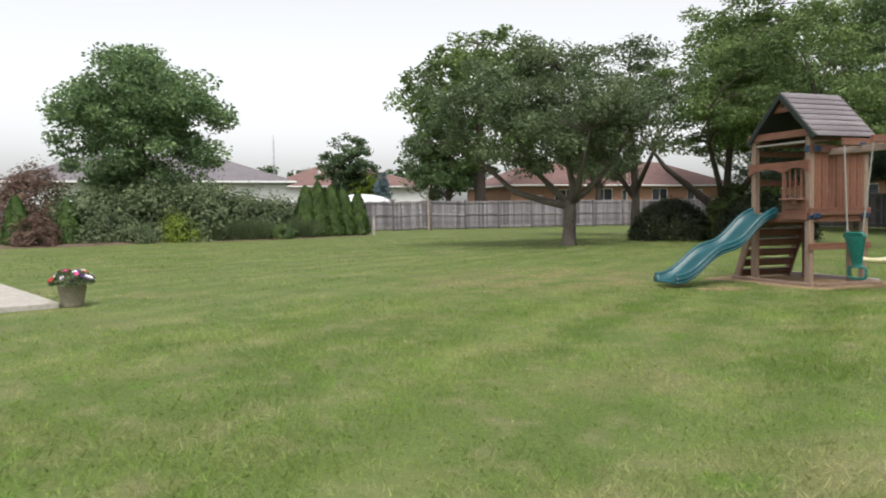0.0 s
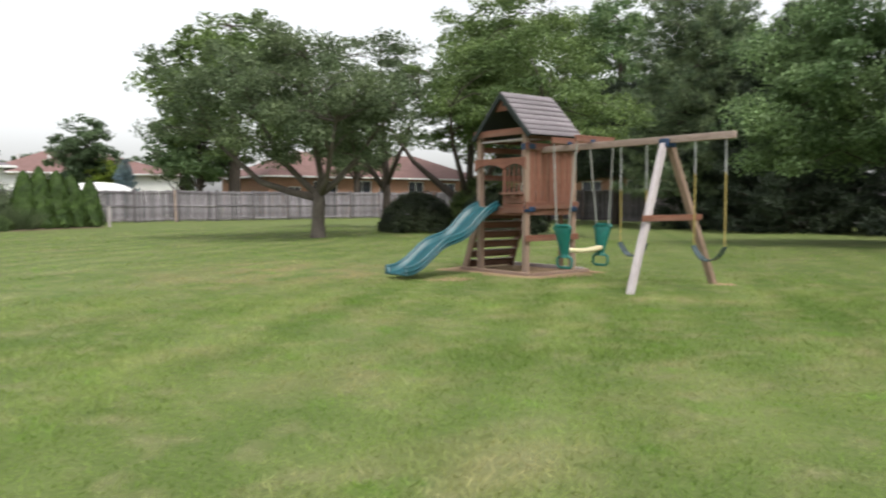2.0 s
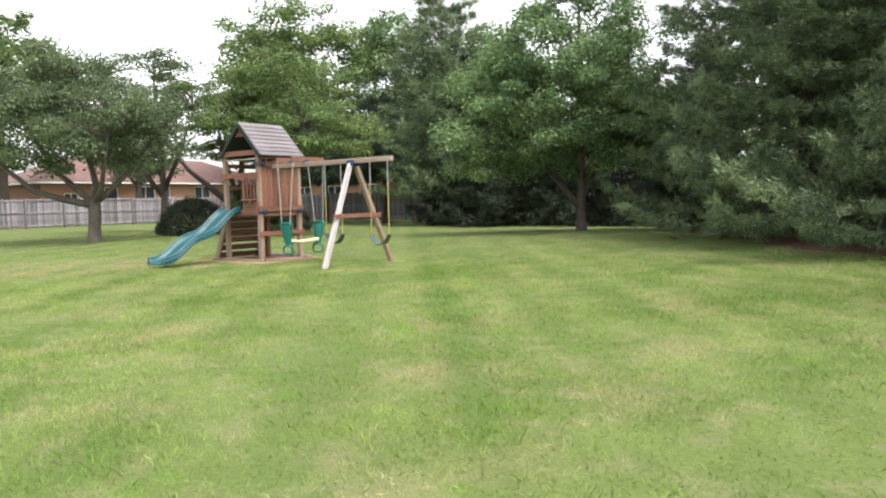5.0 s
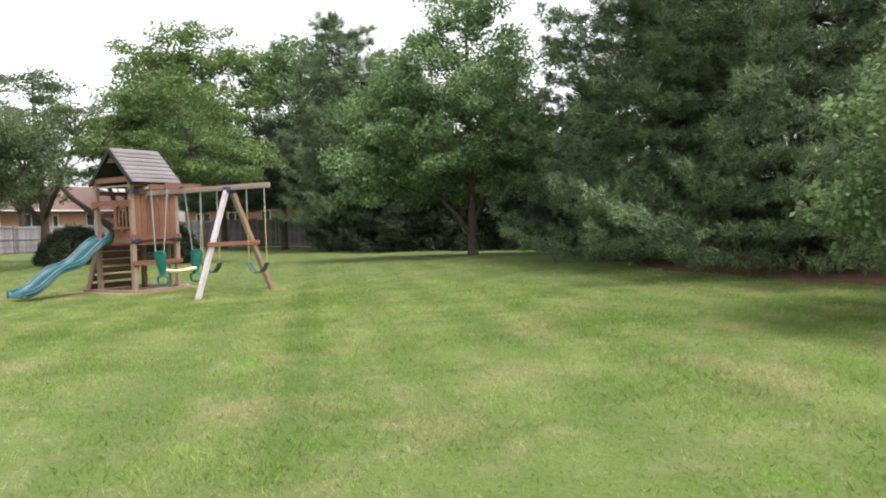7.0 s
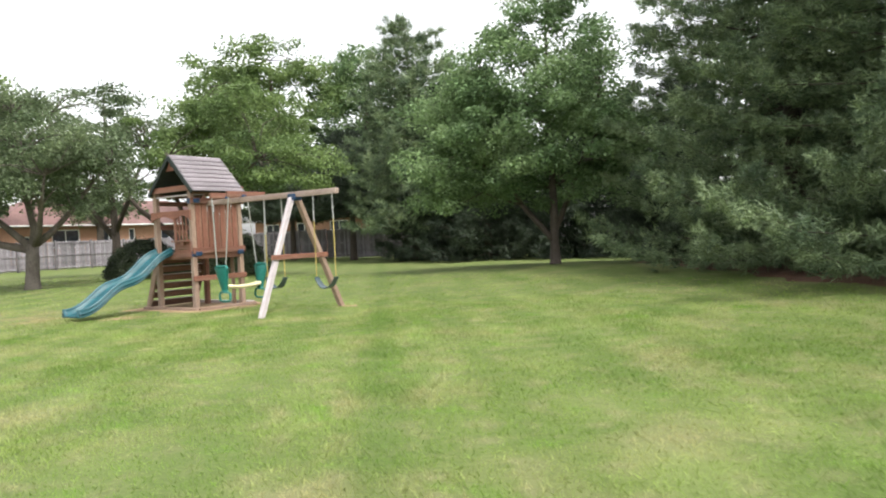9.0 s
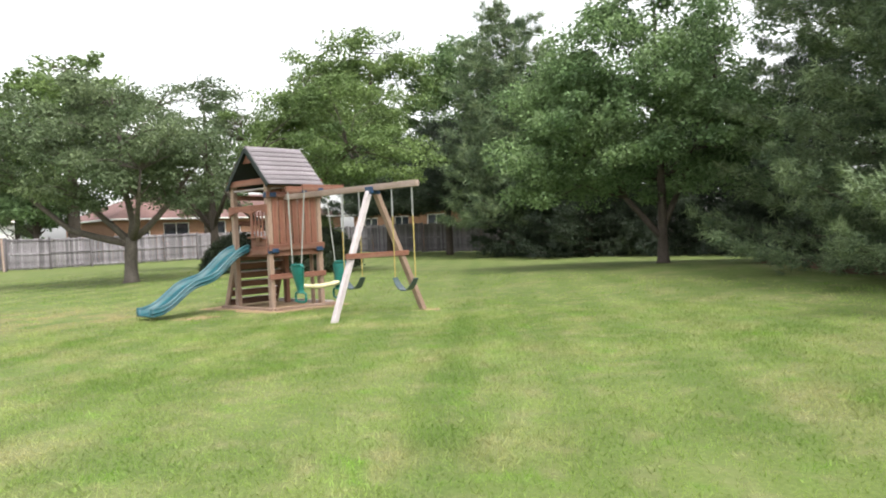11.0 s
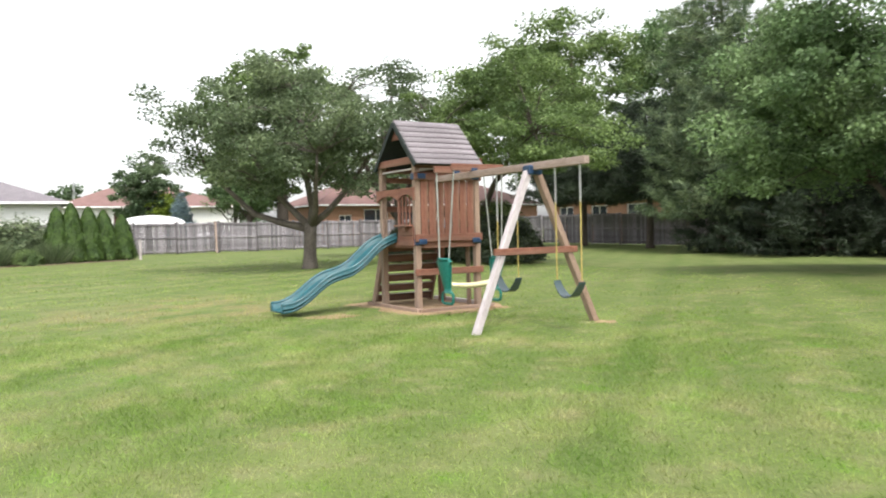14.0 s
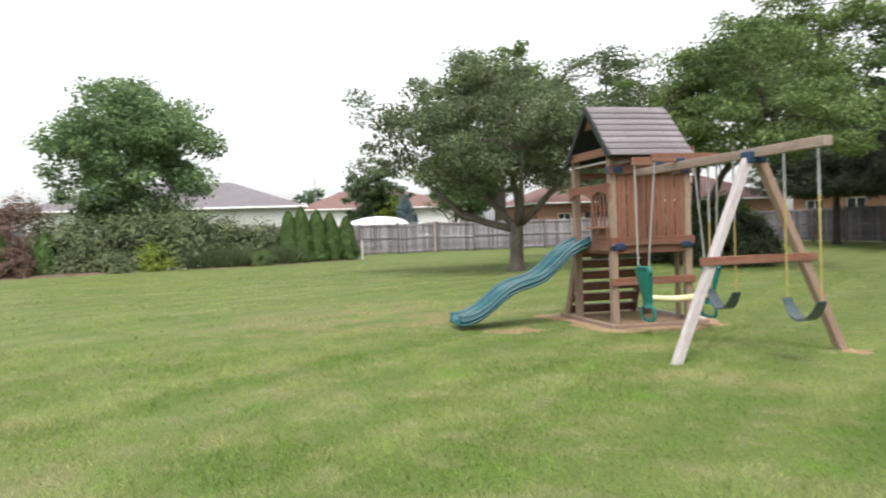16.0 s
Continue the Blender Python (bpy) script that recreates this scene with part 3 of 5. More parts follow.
# ---- play set ----
def play_set():
    s = thing("play_set", (0, 0, 0), "cedar play tower with shingled roof, teal slide and swing beam", "play set")
    W, D, H = 1.20, 1.20, 2.30
    P = 0.095
    for x, y, mat in ((-W + P / 2, P / 2, CEDAR_OLD), (-P / 2, P / 2, CEDAR_OLD), (-P / 2, D - P / 2, CEDAR_OLD), (-W + P / 2, D - P / 2, CEDAR)):
        plank(s, "post", (x, y, -0.05), (x, y, H), P, P, mat, (0, 1, 0))
    # deck and its rim
    for y in (0.03, D - 0.03):
        plank(s, "deck_rim", (-W + P, y, 1.04), (-P, y, 1.04), 0.035, 0.12, CEDAR)
    for x in (-W + 0.03, -0.03):
        plank(s, "deck_rim", (x, P, 1.04), (x, D - P, 1.04), 0.035, 0.12, CEDAR)
    for i in range(8):
        y = 0.09 + 0.146 * i
        plank(s, "deck_board", (-W + 0.02, y, 1.115), (-0.02, y, 1.115), 0.138, 0.024, CEDAR_OLD)
    # panelled side towards the swings
    plank(s, "top_rail", (0.018, -0.02, 2.09), (0.018, D + 0.02, 2.09), 0.036, 0.115, CEDAR)
    plank(s, "bottom_rail", (0.018, -0.02, 1.14), (0.018, D + 0.02, 1.14), 0.036, 0.115, CEDAR)
    plank(s, "low_rail", (0.018, -0.03, 0.61), (0.018, D + 0.03, 0.61), 0.036, 0.10, CEDAR)
    rnd = random.Random(4)
    for i in range(7):
        y = 0.17 + i * 0.143
        z0, z1 = 1.10, 2.05 if i != 2 else 2.02
        plank(s, "wall_board", (-0.012 + rnd.uniform(-0.004, 0.004), y, z0), (-0.012, y + rnd.uniform(-0.004, 0.004), z1), 0.128, 0.020, CEDAR, (1, 0, 0))
    # the same boards on the far side
    plank(s, "back_rail", (-W + P, D - 0.018, 1.62), (-P, D - 0.018, 1.62), 0.036, 0.09, CEDAR)
    plank(s, "back_rail", (-W + P, D - 0.018, 1.24), (-P, D - 0.018, 1.24), 0.036, 0.09, CEDAR)
    plank(s, "side_rail", (-W + 0.018, P, 1.62), (-W + 0.018, D - P, 1.62), 0.036, 0.09, CEDAR)
    plank(s, "side_rail", (-W + 0.018, P, 2.1), (-W + 0.018, D - P, 2.1), 0.036, 0.09, CEDAR)
    # front over the slide: header, arch board, window with shelf
    plank(s, "header", (-W - 0.03, -0.02, 2.34), (0.04, -0.02, 2.34), 0.04, 0.11, CEDAR)
    plank(s, "header", (-W - 0.03, D + 0.02, 2.34), (0.04, D + 0.02, 2.34), 0.04, 0.11, CEDAR)
    plank(s, "eave_beam", (0.0, 0.0, 2.27), (0.0, D, 2.27), 0.05, 0.10, CEDAR)
    plank(s, "eave_beam", (-W, 0.0, 2.27), (-W, D, 2.27), 0.05, 0.10, CEDAR)

    def arch(x0, x1, z0, z1, rise, y, t):
        """A board whose lower edge is an arch."""
        bm = bmesh.new()
        top = [(x0, z1), (x1, z1)]
        low = [(x1 - (x1 - x0) * k / 12, z0 + rise * math.sin(math.pi * k / 12) ** 0.6) for k in range(13)]
        ring = [bm.verts.new((x, y, z)) for x, z in top + low]
        face = bm.faces.new(ring)
        out = bmesh.ops.extrude_face_region(bm, geom=[face])
        bmesh.ops.translate(bm, vec=(0, t, 0), verts=[e for e in out["geom"] if isinstance(e, bmesh.types.BMVert)])
        bmesh.ops.recalc_face_normals(bm, faces=bm.faces)
        return bm
    part("arch_board", arch(-W - 0.01, -0.475, 1.72, 1.92, 0.10, -0.045, 0.035), CEDAR, s)
    part("arch_board", arch(-0.47, 0.01, 1.72, 1.92, 0.10, -0.045, 0.035), CEDAR, s)
    plank(s, "jamb", (-0.47, -0.026, 1.10), (-0.47, -0.026, 1.74), 0.07, 0.03, CEDAR, (0, 1, 0))
    for x in (-0.36, -0.25, -0.14):
        plank(s, "mullion", (x, -0.02, 1.34), (x, -0.02, 1.80), 0.032, 0.025, CEDAR, (0, 1, 0))
    plank(s, "window_shelf", (-0.47, -0.075, 1.335), (-0.04, -0.075, 1.335), 0.13, 0.028, CEDAR)
    plank(s, "shelf_bracket", (-0.25, -0.06, 1.29), (-0.15, -0.06, 1.29), 0.09, 0.06, CEDAR)
    plank(s, "window_board", (-0.50, -0.028, 1.245), (-0.02, -0.028, 1.245), 0.03, 0.135, CEDAR)
    plank(s, "window_board", (-0.50, -0.028, 1.095), (-0.02, -0.028, 1.095), 0.03, 0.155, CEDAR)
    plank(s, "tie_bar", (-W + P, 0.03, 2.21), (-P, 0.03, 2.21), 0.03, 0.03, CEDAR_PALE)
    plank(s, "tie_bar", (-W + 0.1, 0.62, 2.27), (-0.1, 0.62, 2.27), 0.04, 0.05, CEDAR_PALE)
    # blue plastic corner brackets
    for x, y, z in ((-0.045, 0.045, 2.09), (-0.045, 0.045, 1.08), (-0.045, D - 0.045, 2.09), (-0.045, D - 0.045, 1.08)):
        part("bracket", box(0.125, 0.125, 0.10, 0.012), BLUE, s, "blue plastic bracket", pose(x, y, z))
        part("bracket", box(0.04, 0.14, 0.085, 0.01), BLUE, s, "blue plastic bracket", pose(0.035, y + (0.06 if y < 0.5 else -0.06), z))
    # ladder wall leaning out below the deck
    for y in (0.05, D - 0.05):
        plank(s, "ladder_rail", (-W - 0.40, y, -0.03), (-W + 0.02, y, 1.06), 0.045, 0.13, CEDAR_DARK if y > 0.5 else CEDAR_OLD, (1, 0, 0.3))
    for i in range(6):
        k = 0.10 + i * 0.162
        x, z = -W - 0.36 + 0.385 * k, 1.06 * k
        plank(s, "ladder_board", (x, 0.07, z), (x, D - 0.07, z), 0.115, 0.03, CEDAR_DARK, (-1.0, 0, 0.38))
        plank(s, "ladder_cleat", (x + 0.03, 0.07, z + 0.068), (x + 0.03, D - 0.07, z + 0.068), 0.05, 0.018, CEDAR_PALE, (0, 0, 1))
    plank(s, "knee_brace", (-0.30, D - 0.05, 0.0), (-0.30, D - 0.05, 1.0), 0.085, 0.04, CEDAR_OLD, (0, 1, 0))
    # timbers on the ground
    plank(s, "ground_timber", (-W - 0.35, -0.06, 0.03), (0.14, -0.06, 0.03), 0.07, 0.07, CEDAR_OLD)
    plank(s, "ground_timber", (0.18, -0.06, 0.03), (0.18, D + 0.1, 0.03), 0.07, 0.07, CEDAR_OLD)
    plank(s, "ground_timber", (-W - 0.4, D + 0.08, 0.04), (0.12, D + 0.08, 0.04), 0.07, 0.08, CEDAR_PALE)
    # gabled roof: dark underside, shingle boards, gable triangle
    ax, az, ex, ez, y0, y1 = -W / 2 + 0.065, 3.00, 0.16, 2.27, -0.06, D - 0.05
    for sgn in (1, -1):
        e = (ax + sgn * (ex - ax), ez)
        run = Vector((e[0] - ax, 0, e[1] - az))
        nrm = Vector((-run.z * sgn, 0, run.x * sgn)).normalized()
        mid = Vector((ax, 0, az)) + run / 2 - nrm * 0.02
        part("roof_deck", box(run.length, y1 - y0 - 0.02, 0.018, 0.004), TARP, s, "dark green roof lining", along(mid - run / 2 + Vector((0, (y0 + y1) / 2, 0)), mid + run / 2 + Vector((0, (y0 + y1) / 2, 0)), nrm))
        rows_n = 8
        for i in range(rows_n):
            a = Vector((ax, 0, az)) + run * ((i - 0.05) / rows_n) + nrm * 0.004
            b = Vector((ax, 0, az)) + run * ((i + 1.16) / rows_n) + nrm * 0.020
            c = (a + b) / 2
            up = (b - a).normalized().cross(Vector((0, 1, 0)))
            up = up if up.dot(nrm) > 0 else -up
            m = along((c.x, y0 + rnd.uniform(-0.008, 0.008), c.z), (c.x, y1, c.z), up)
            part("shingle_board", box(y1 - y0, (b - a).length, 0.016, 0.003), SHINGLE, s, "", m)
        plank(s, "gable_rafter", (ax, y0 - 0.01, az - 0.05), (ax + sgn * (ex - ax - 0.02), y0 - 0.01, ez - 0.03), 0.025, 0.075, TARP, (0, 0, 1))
    tri = bmesh.new()
    vs = [tri.verts.new(q) for q in ((ax - 0.19, 0.0, 2.70), (ax + 0.19, 0.0, 2.70), (ax, 0.0, 2.95))]
    fc = tri.faces.new(vs)
    out = bmesh.ops.extrude_face_region(tri, geom=[fc])
    bmesh.ops.translate(tri, vec=(0, 0.03, 0), verts=[e for e in out["geom"] if isinstance(e, bmesh.types.BMVert)])
    bmesh.ops.recalc_face_normals(tri, faces=tri.faces)
    part("gable_board", tri, CEDAR, s)
    # no opening is cut: this plate's near-black colour gives the hole's darkness
    part("dark_hole_plate", box(0.05, 0.01, 0.05, 0.015), TARP, s, "", pose(ax, -0.004, 2.80))
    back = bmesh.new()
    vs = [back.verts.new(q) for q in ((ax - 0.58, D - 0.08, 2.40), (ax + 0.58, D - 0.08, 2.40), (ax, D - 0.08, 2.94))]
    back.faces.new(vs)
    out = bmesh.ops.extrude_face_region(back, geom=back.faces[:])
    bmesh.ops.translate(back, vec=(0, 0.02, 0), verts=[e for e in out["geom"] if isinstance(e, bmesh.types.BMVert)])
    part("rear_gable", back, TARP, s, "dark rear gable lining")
    # swing beam, A-frame
    by = 0.40
    plank(s, "swing_beam", (-0.02, by, 2.045), (3.38, by, 2.045), 0.085, 0.095, CEDAR_BEAM)
    top = (2.33, by, 2.02)
    plank(s, "leg", (2.61, -0.73, -0.06), (top[0] + 0.02, by - 0.06, 2.0), 0.085, 0.085, CEDAR_PALE, (1, 0, 0), "silvered wooden swing leg")
    plank(s, "leg", (2.60, 1.24, -0.06), (top[0] + 0.03, by + 0.06, 2.0), 0.085, 0.095, CEDAR_OLD, (1, 0, 0), "brown wooden swing leg")
    plank(s, "cross_brace", (2.535, -0.36, 0.97), (2.535, 0.98, 0.97), 0.035, 0.085, CEDAR)
    part("bracket", box(0.14, 0.22, 0.12, 0.012), BLUE, s, "blue plastic bracket", pose(2.36, by, 2.0))
    # cross boards that carry the glider
    for x in (0.55, 1.02):
        plank(s, "glider_board", (x, by - 0.38, 2.145), (x, by + 0.52, 2.145), 0.045, 0.10, CEDAR)
        part("bracket", box(0.07, 0.11, 0.05, 0.008), BLUE, s, "blue plastic bracket", pose(x, by, 2.115))
    # wavy slide on the front
    prof = []
    for k in range(33):
        q = k / 32
        y = 0.02 - 1.94 * q
        z = 1.11 - 1.06 * q ** 0.9 + 0.052 * math.sin(2 * math.pi * 2.1 * q - 0.2) * (1 - 0.3 * q)
        if q > 0.9:
            z = z * (1 - (q - 0.9) * 6) + 0.11 * (q - 0.9) * 6
        prof.append((y, max(z, 0.07)))
    sect = [(-0.27, 0.0), (-0.27, 0.085), (-0.245, 0.105), (-0.215, 0.09), (-0.19, 0.03), (-0.12, 0.005), (0, 0), (0.12, 0.005), (0.19, 0.03), (0.215, 0.09), (0.245, 0.105), (0.27, 0.085), (0.27, 0.0)]
    v = [(-0.93 + u, y, z + w) for y, z in prof for u, w in sect]
    v += [(-0.93 + u * 0.98, y, z - 0.02) for y, z in prof for u in (-0.27, 0.27)]
    n = len(sect)
    f = [(i * n + k, i * n + k + 1, (i + 1) * n + k + 1, (i + 1) * n + k) for i in range(len(prof) - 1) for k in range(n - 1)]
    o = len(prof) * n
    for i in range(len(prof) - 1):
        f.append((o + 2 * i, o + 2 * i + 1, o + 2 * i + 3, o + 2 * i + 2))
        f.append((i * n, o + 2 * i, o + 2 * i + 2, (i + 1) * n))
        f.append((i * n + n - 1, (i + 1) * n + n - 1, o + 2 * i + 3, o + 2 * i + 1))
    last = len(prof) - 1
    f.append(tuple(last * n + k for k in range(n)) + (o + 2 * last + 1, o + 2 * last))
    bm = bmesh.new()
    bv = [bm.verts.new(q) for q in v]
    for q in f:
        bm.faces.new([bv[i] for i in q])
    bmesh.ops.recalc_face_normals(bm, faces=bm.faces)
    for side in (-1, 1):
        rib = [(-0.93 + side * 0.278, y, z + 0.045) for y, z in prof]
        smooth(part("slide_rib", tube_data(rib, [0.014] * len(rib), 6), SLIDE_GREEN, s))
        rim = [(-0.93 + side * 0.243, y, z + 0.100) for y, z in prof]
        smooth(part("slide_rim", tube_data(rim, [0.030] * len(rim), 8), SLIDE_GREEN, s))
        low = [(-0.93 + side * 0.268, y, z - 0.004) for y, z in prof]
        smooth(part("slide_rib", tube_data(low, [0.018] * len(low), 6), SLIDE_GREEN, s))
    smooth(part("slide", bm, SLIDE_GREEN, s, "teal plastic wavy slide"))
    return s


play_set()


def chain_data(p0, p1, r=0.012):
    """A chain of flat links from p0 to p1."""
    p0, p1 = Vector(p0), Vector(p1)
    L = (p1 - p0).length
    n = max(3, int(L / 0.05))
    out = []
    for i in range(n):
        a, b = p0 + (p1 - p0) * (i / n), p0 + (p1 - p0) * ((i + 1.25) / n if i < n - 1 else 1)
        side = Vector((0, 1, 0)) if i % 2 else Vector((1, 0, 0))
        m = along(a, b, side)
        out.append(box_data((0, r * 0.8, 0), ((b - a).length, r * 0.6, r * 0.6), m))
        out.append(box_data((0, -r * 0.8, 0), ((b - a).length, r * 0.6, r * 0.6), m))
    return join(out)


def belt_swing(at, bar, label):
    """A sling seat on two chains with yellow sleeves; at: middle of the hang points."""
    w = 0.225
    t = thing("swing", (at[0], at[1], 0), label, "swing", "swings on the beam")
    top, seat = at[2], 0.56
    for s in (-1, 1):
        xs = s * w
        if not bar:
            part("chain", chain_data((xs, 0, top), (xs, 0, 1.35)), CHAIN, t)
            part("rope_sleeve", tube_data([(xs, 0, 1.37), (xs, 0, seat + 0.05)], [0.010, 0.010], 7), YELLOW, t, "yellow sleeve")
        else:
            part("chain", chain_data((xs, 0, top), (xs, 0, 1.55)), CHAIN, t)
            part("rope_sleeve", tube_data([(xs, 0, 1.57), (xs, 0, seat + 0.05)], [0.010, 0.010], 7), YELLOW, t, "yellow sleeve")
        part("hook", tube_data([(xs, 0, top + 0.02), (xs, 0, top - 0.06)], [0.013, 0.01], 6), CHAIN, t)
    n = 14
    v, f = [], []
    for i in range(n + 1):
        q = -1 + 2 * i / n
        x, z = q * (w + 0.004), seat + 0.04 - 0.19 * (1 - abs(q) ** 2.2)
        for y, dz in ((-0.075, 0), (0.075, 0), (0.075, -0.014), (-0.075, -0.014)):
            v.append((x, y * (0.72 + 0.28 * (1 - q * q)), z + dz))
    for i in range(n):
        for k in range(4):
            j = (k + 1) % 4
            f.append((i * 4 + k, i * 4 + j, (i + 1) * 4 + j, (i + 1) * 4 + k))
    f += [(0, 1, 2, 3), (n * 4 + 3, n * 4 + 2, n * 4 + 1, n * 4)]
    part("seat", (v, f), SEAT_RUBBER, t, "dark blue-green sling seat")
    return t


belt_swing((1.80, 0.40, 1.98), False, "dark sling swing with yellow-sleeved chains")
belt_swing((3.03, 0.40, 1.98), True, "dark sling swing on yellow-sleeved chains at the beam's end")


def glider():
    g = thing("glider_swing", (0.785, 0.48, 0), "two-seat green glider with cream plank seat", "glider swing")
    for sg in (-1, 1):
        y = sg * 0.42
        # pod: flared back rest, narrow waist, foot bar
        prof = [(0.165, 0.82), (0.175, 0.78), (0.155, 0.70), (0.115, 0.55), (0.085, 0.42), (0.08, 0.34)]
        v, f = [], []
        for k, (w, z) in enumerate(prof):
            d = 0.055 + 0.015 * math.sin(k)
            yy = y + sg * 0.05 * (z - 0.4) / 0.4
            for a in range(10):
                c = 2 * math.pi * a / 10
                v.append((w * math.cos(c), yy + d * math.sin(c), z))
        for k in range(len(prof) - 1):
            for a in range(10):
                b = (a + 1) % 10
                f.append((k * 10 + a, k * 10 + b, (k + 1) * 10 + b, (k + 1) * 10 + a))
        f += [tuple(range(10)), tuple(range(59, 49, -1))]
        smooth(part("backrest", (v, f), POD_GREEN, g, "green plastic backrest"))
        part("rim", tube_data([(-0.175, y + sg * 0.05, 0.78), (-0.13, y + sg * 0.055, 0.83), (0.13, y + sg * 0.055, 0.83), (0.175, y + sg * 0.05, 0.78)], [0.026] * 4, 7), POD_GREEN, g)
        loop = [(0.15 * math.copysign(abs(math.cos(a)) ** 0.5, math.cos(a)), y, 0.27 + 0.085 * math.copysign(abs(math.sin(a)) ** 0.5, math.sin(a))) for a in [2 * math.pi * k / 12 for k in range(13)]]
        part("foot_bar", tube_data(loop, [0.021] * 13, 7), POD_GREEN, g)
        for sx in (-1, 1):
            part("rope", tube_data([(sx * 0.235, sg * 0.42, 2.10), (sx * 0.12, y + sg * 0.05, 0.78)], [0.011, 0.011], 6), ROPE, g)
    v, f = [], []
    for k in range(9):
        q = -1 + k / 4
        z = 0.43 + 0.035 * q * q
        for x, dz in ((-0.085, 0), (-0.06, 0.035), (0.06, 0.035), (0.085, 0), (0.06, -0.035), (-0.06, -0.035)):
            v.append((x, q * 0.39, z + dz))
    for k in range(8):
        for a in range(6):
            b = (a + 1) % 6
            f.append((k * 6 + a, k * 6 + b, k * 6 + 6 + b, k * 6 + 6 + a))
    f += [(5, 4, 3, 2, 1, 0), tuple(range(48, 54))]
    smooth(part("seat_plank", (v, f), CREAM, g, "cream plastic plank seat"))


glider()


# ---- fences ----
def fence_boards():
    """A few weathered boards with dog-eared or split tops."""
    out = []
    rng = random.Random(12)
    for k in range(8):
        w, h = 0.136 + rng.uniform(-0.006, 0.005), 1.80 + rng.uniform(-0.025, 0.035)
        e, t = 0.02 + rng.random() * 0.02, 0.019
        ring = [(-w / 2, 0), (w / 2, 0), (w / 2, h - e), (w / 2 - e, h + rng.uniform(-0.01, 0.01)), (-w / 2 + e, h), (-w / 2, h - e)]
        v = [(x, y, z) for y in (-t / 2, t / 2) for x, z in ring]
        f = [tuple(range(6)), tuple(range(11, 5, -1))] + [(i, 6 + i, 6 + (i + 1) % 6, (i + 1) % 6) for i in range(6)]
        me = bpy.data.meshes.new("board")
        me.from_pydata(v, [], f)
        me.materials.append(FENCE)
        out.append(me)
    return out


BOARDS = fence_boards()


def fence_run(name, p0, step, count, label, seed, gaps=()):
    """Board fence: posts, three rails and a panel of boards for each bay, rails towards the lawn."""
    fx = thing(name, (p0[0], p0[1], 0), label, "fence")
    fx["kind"] = "structure"
    dx, dy = step
    L = math.hypot(dx, dy)
    ang = math.degrees(math.atan2(dy, dx))
    rng = random.Random(seed)
    for i in range(count + 1):
        gx, gy = p0[0] + dx * i, p0[1] + dy * i
        z = ground_z(gx, gy)
        part("post", box(0.11, 0.11, 2.0, 0.01), FENCE, fx, "", pose(dx * i, dy * i, z + 0.95 + rng.uniform(-0.03, 0.02), rng.uniform(-0.8, 0.8), 0, ang))
        if i == count:
            break
        z2 = ground_z(gx + dx / 2, gy + dy / 2)
        tilt = gaps.get(i, 0.0) if gaps else rng.uniform(-0.25, 0.25)
        m = pose(dx * (i + 0.5), dy * (i + 0.5), z2 + 0.06, 0, 0, ang) @ pose(0, 0, 0, 0, tilt, 0)
        n = 16
        w = (L - 0.10) / n
        for k in range(n):
            x = -L / 2 + 0.05 + w * (k + 0.5)
            ob = new("board", BOARDS[rng.randrange(len(BOARDS))])
            ob.matrix_basis = m @ pose(x, 0.075 + rng.uniform(-0.004, 0.004), rng.uniform(-0.02, 0.02), 0, rng.uniform(-0.4, 0.4), 0)
            ob.parent = fx
        for z in (0.12, 0.92, 1.70):
            part("rail", box(L - 0.11, 0.04, 0.09, 0.006), FENCE, fx, "", m @ pose(0, 0.04, z))
    return fx


fence_run("fence_west", (-36.5, -22.3), (0.0, 2.42), 12, "weathered grey board fence along the lawn's far side", 1, {11: -1.2})
fence_run("fence_west_back", (-36.62, 6.86), (0.0, 2.42), 8, "weathered grey board fence behind the crab apple", 2, {0: 1.4})
fence_run("fence_north", (-36.4, 26.4), (2.42, 0.0), 18, "weathered grey board fence in deep shade behind the pines", 3)


def gate_post():
    t = thing("gate_post", (-36.42, 6.62, 0.1), "pale wooden post at the gap in the fence", "post")
    part("shaft", box(0.11, 0.11, 2.0, 0.012), CEDAR_BEAM, t, "", pose(0, 0, 0.95, 1.2, 0, 0))
    part("cap", box(0.14, 0.14, 0.04, 0.012), CEDAR_BEAM, t, "", pose(0, -0.02, 1.96))


gate_post()


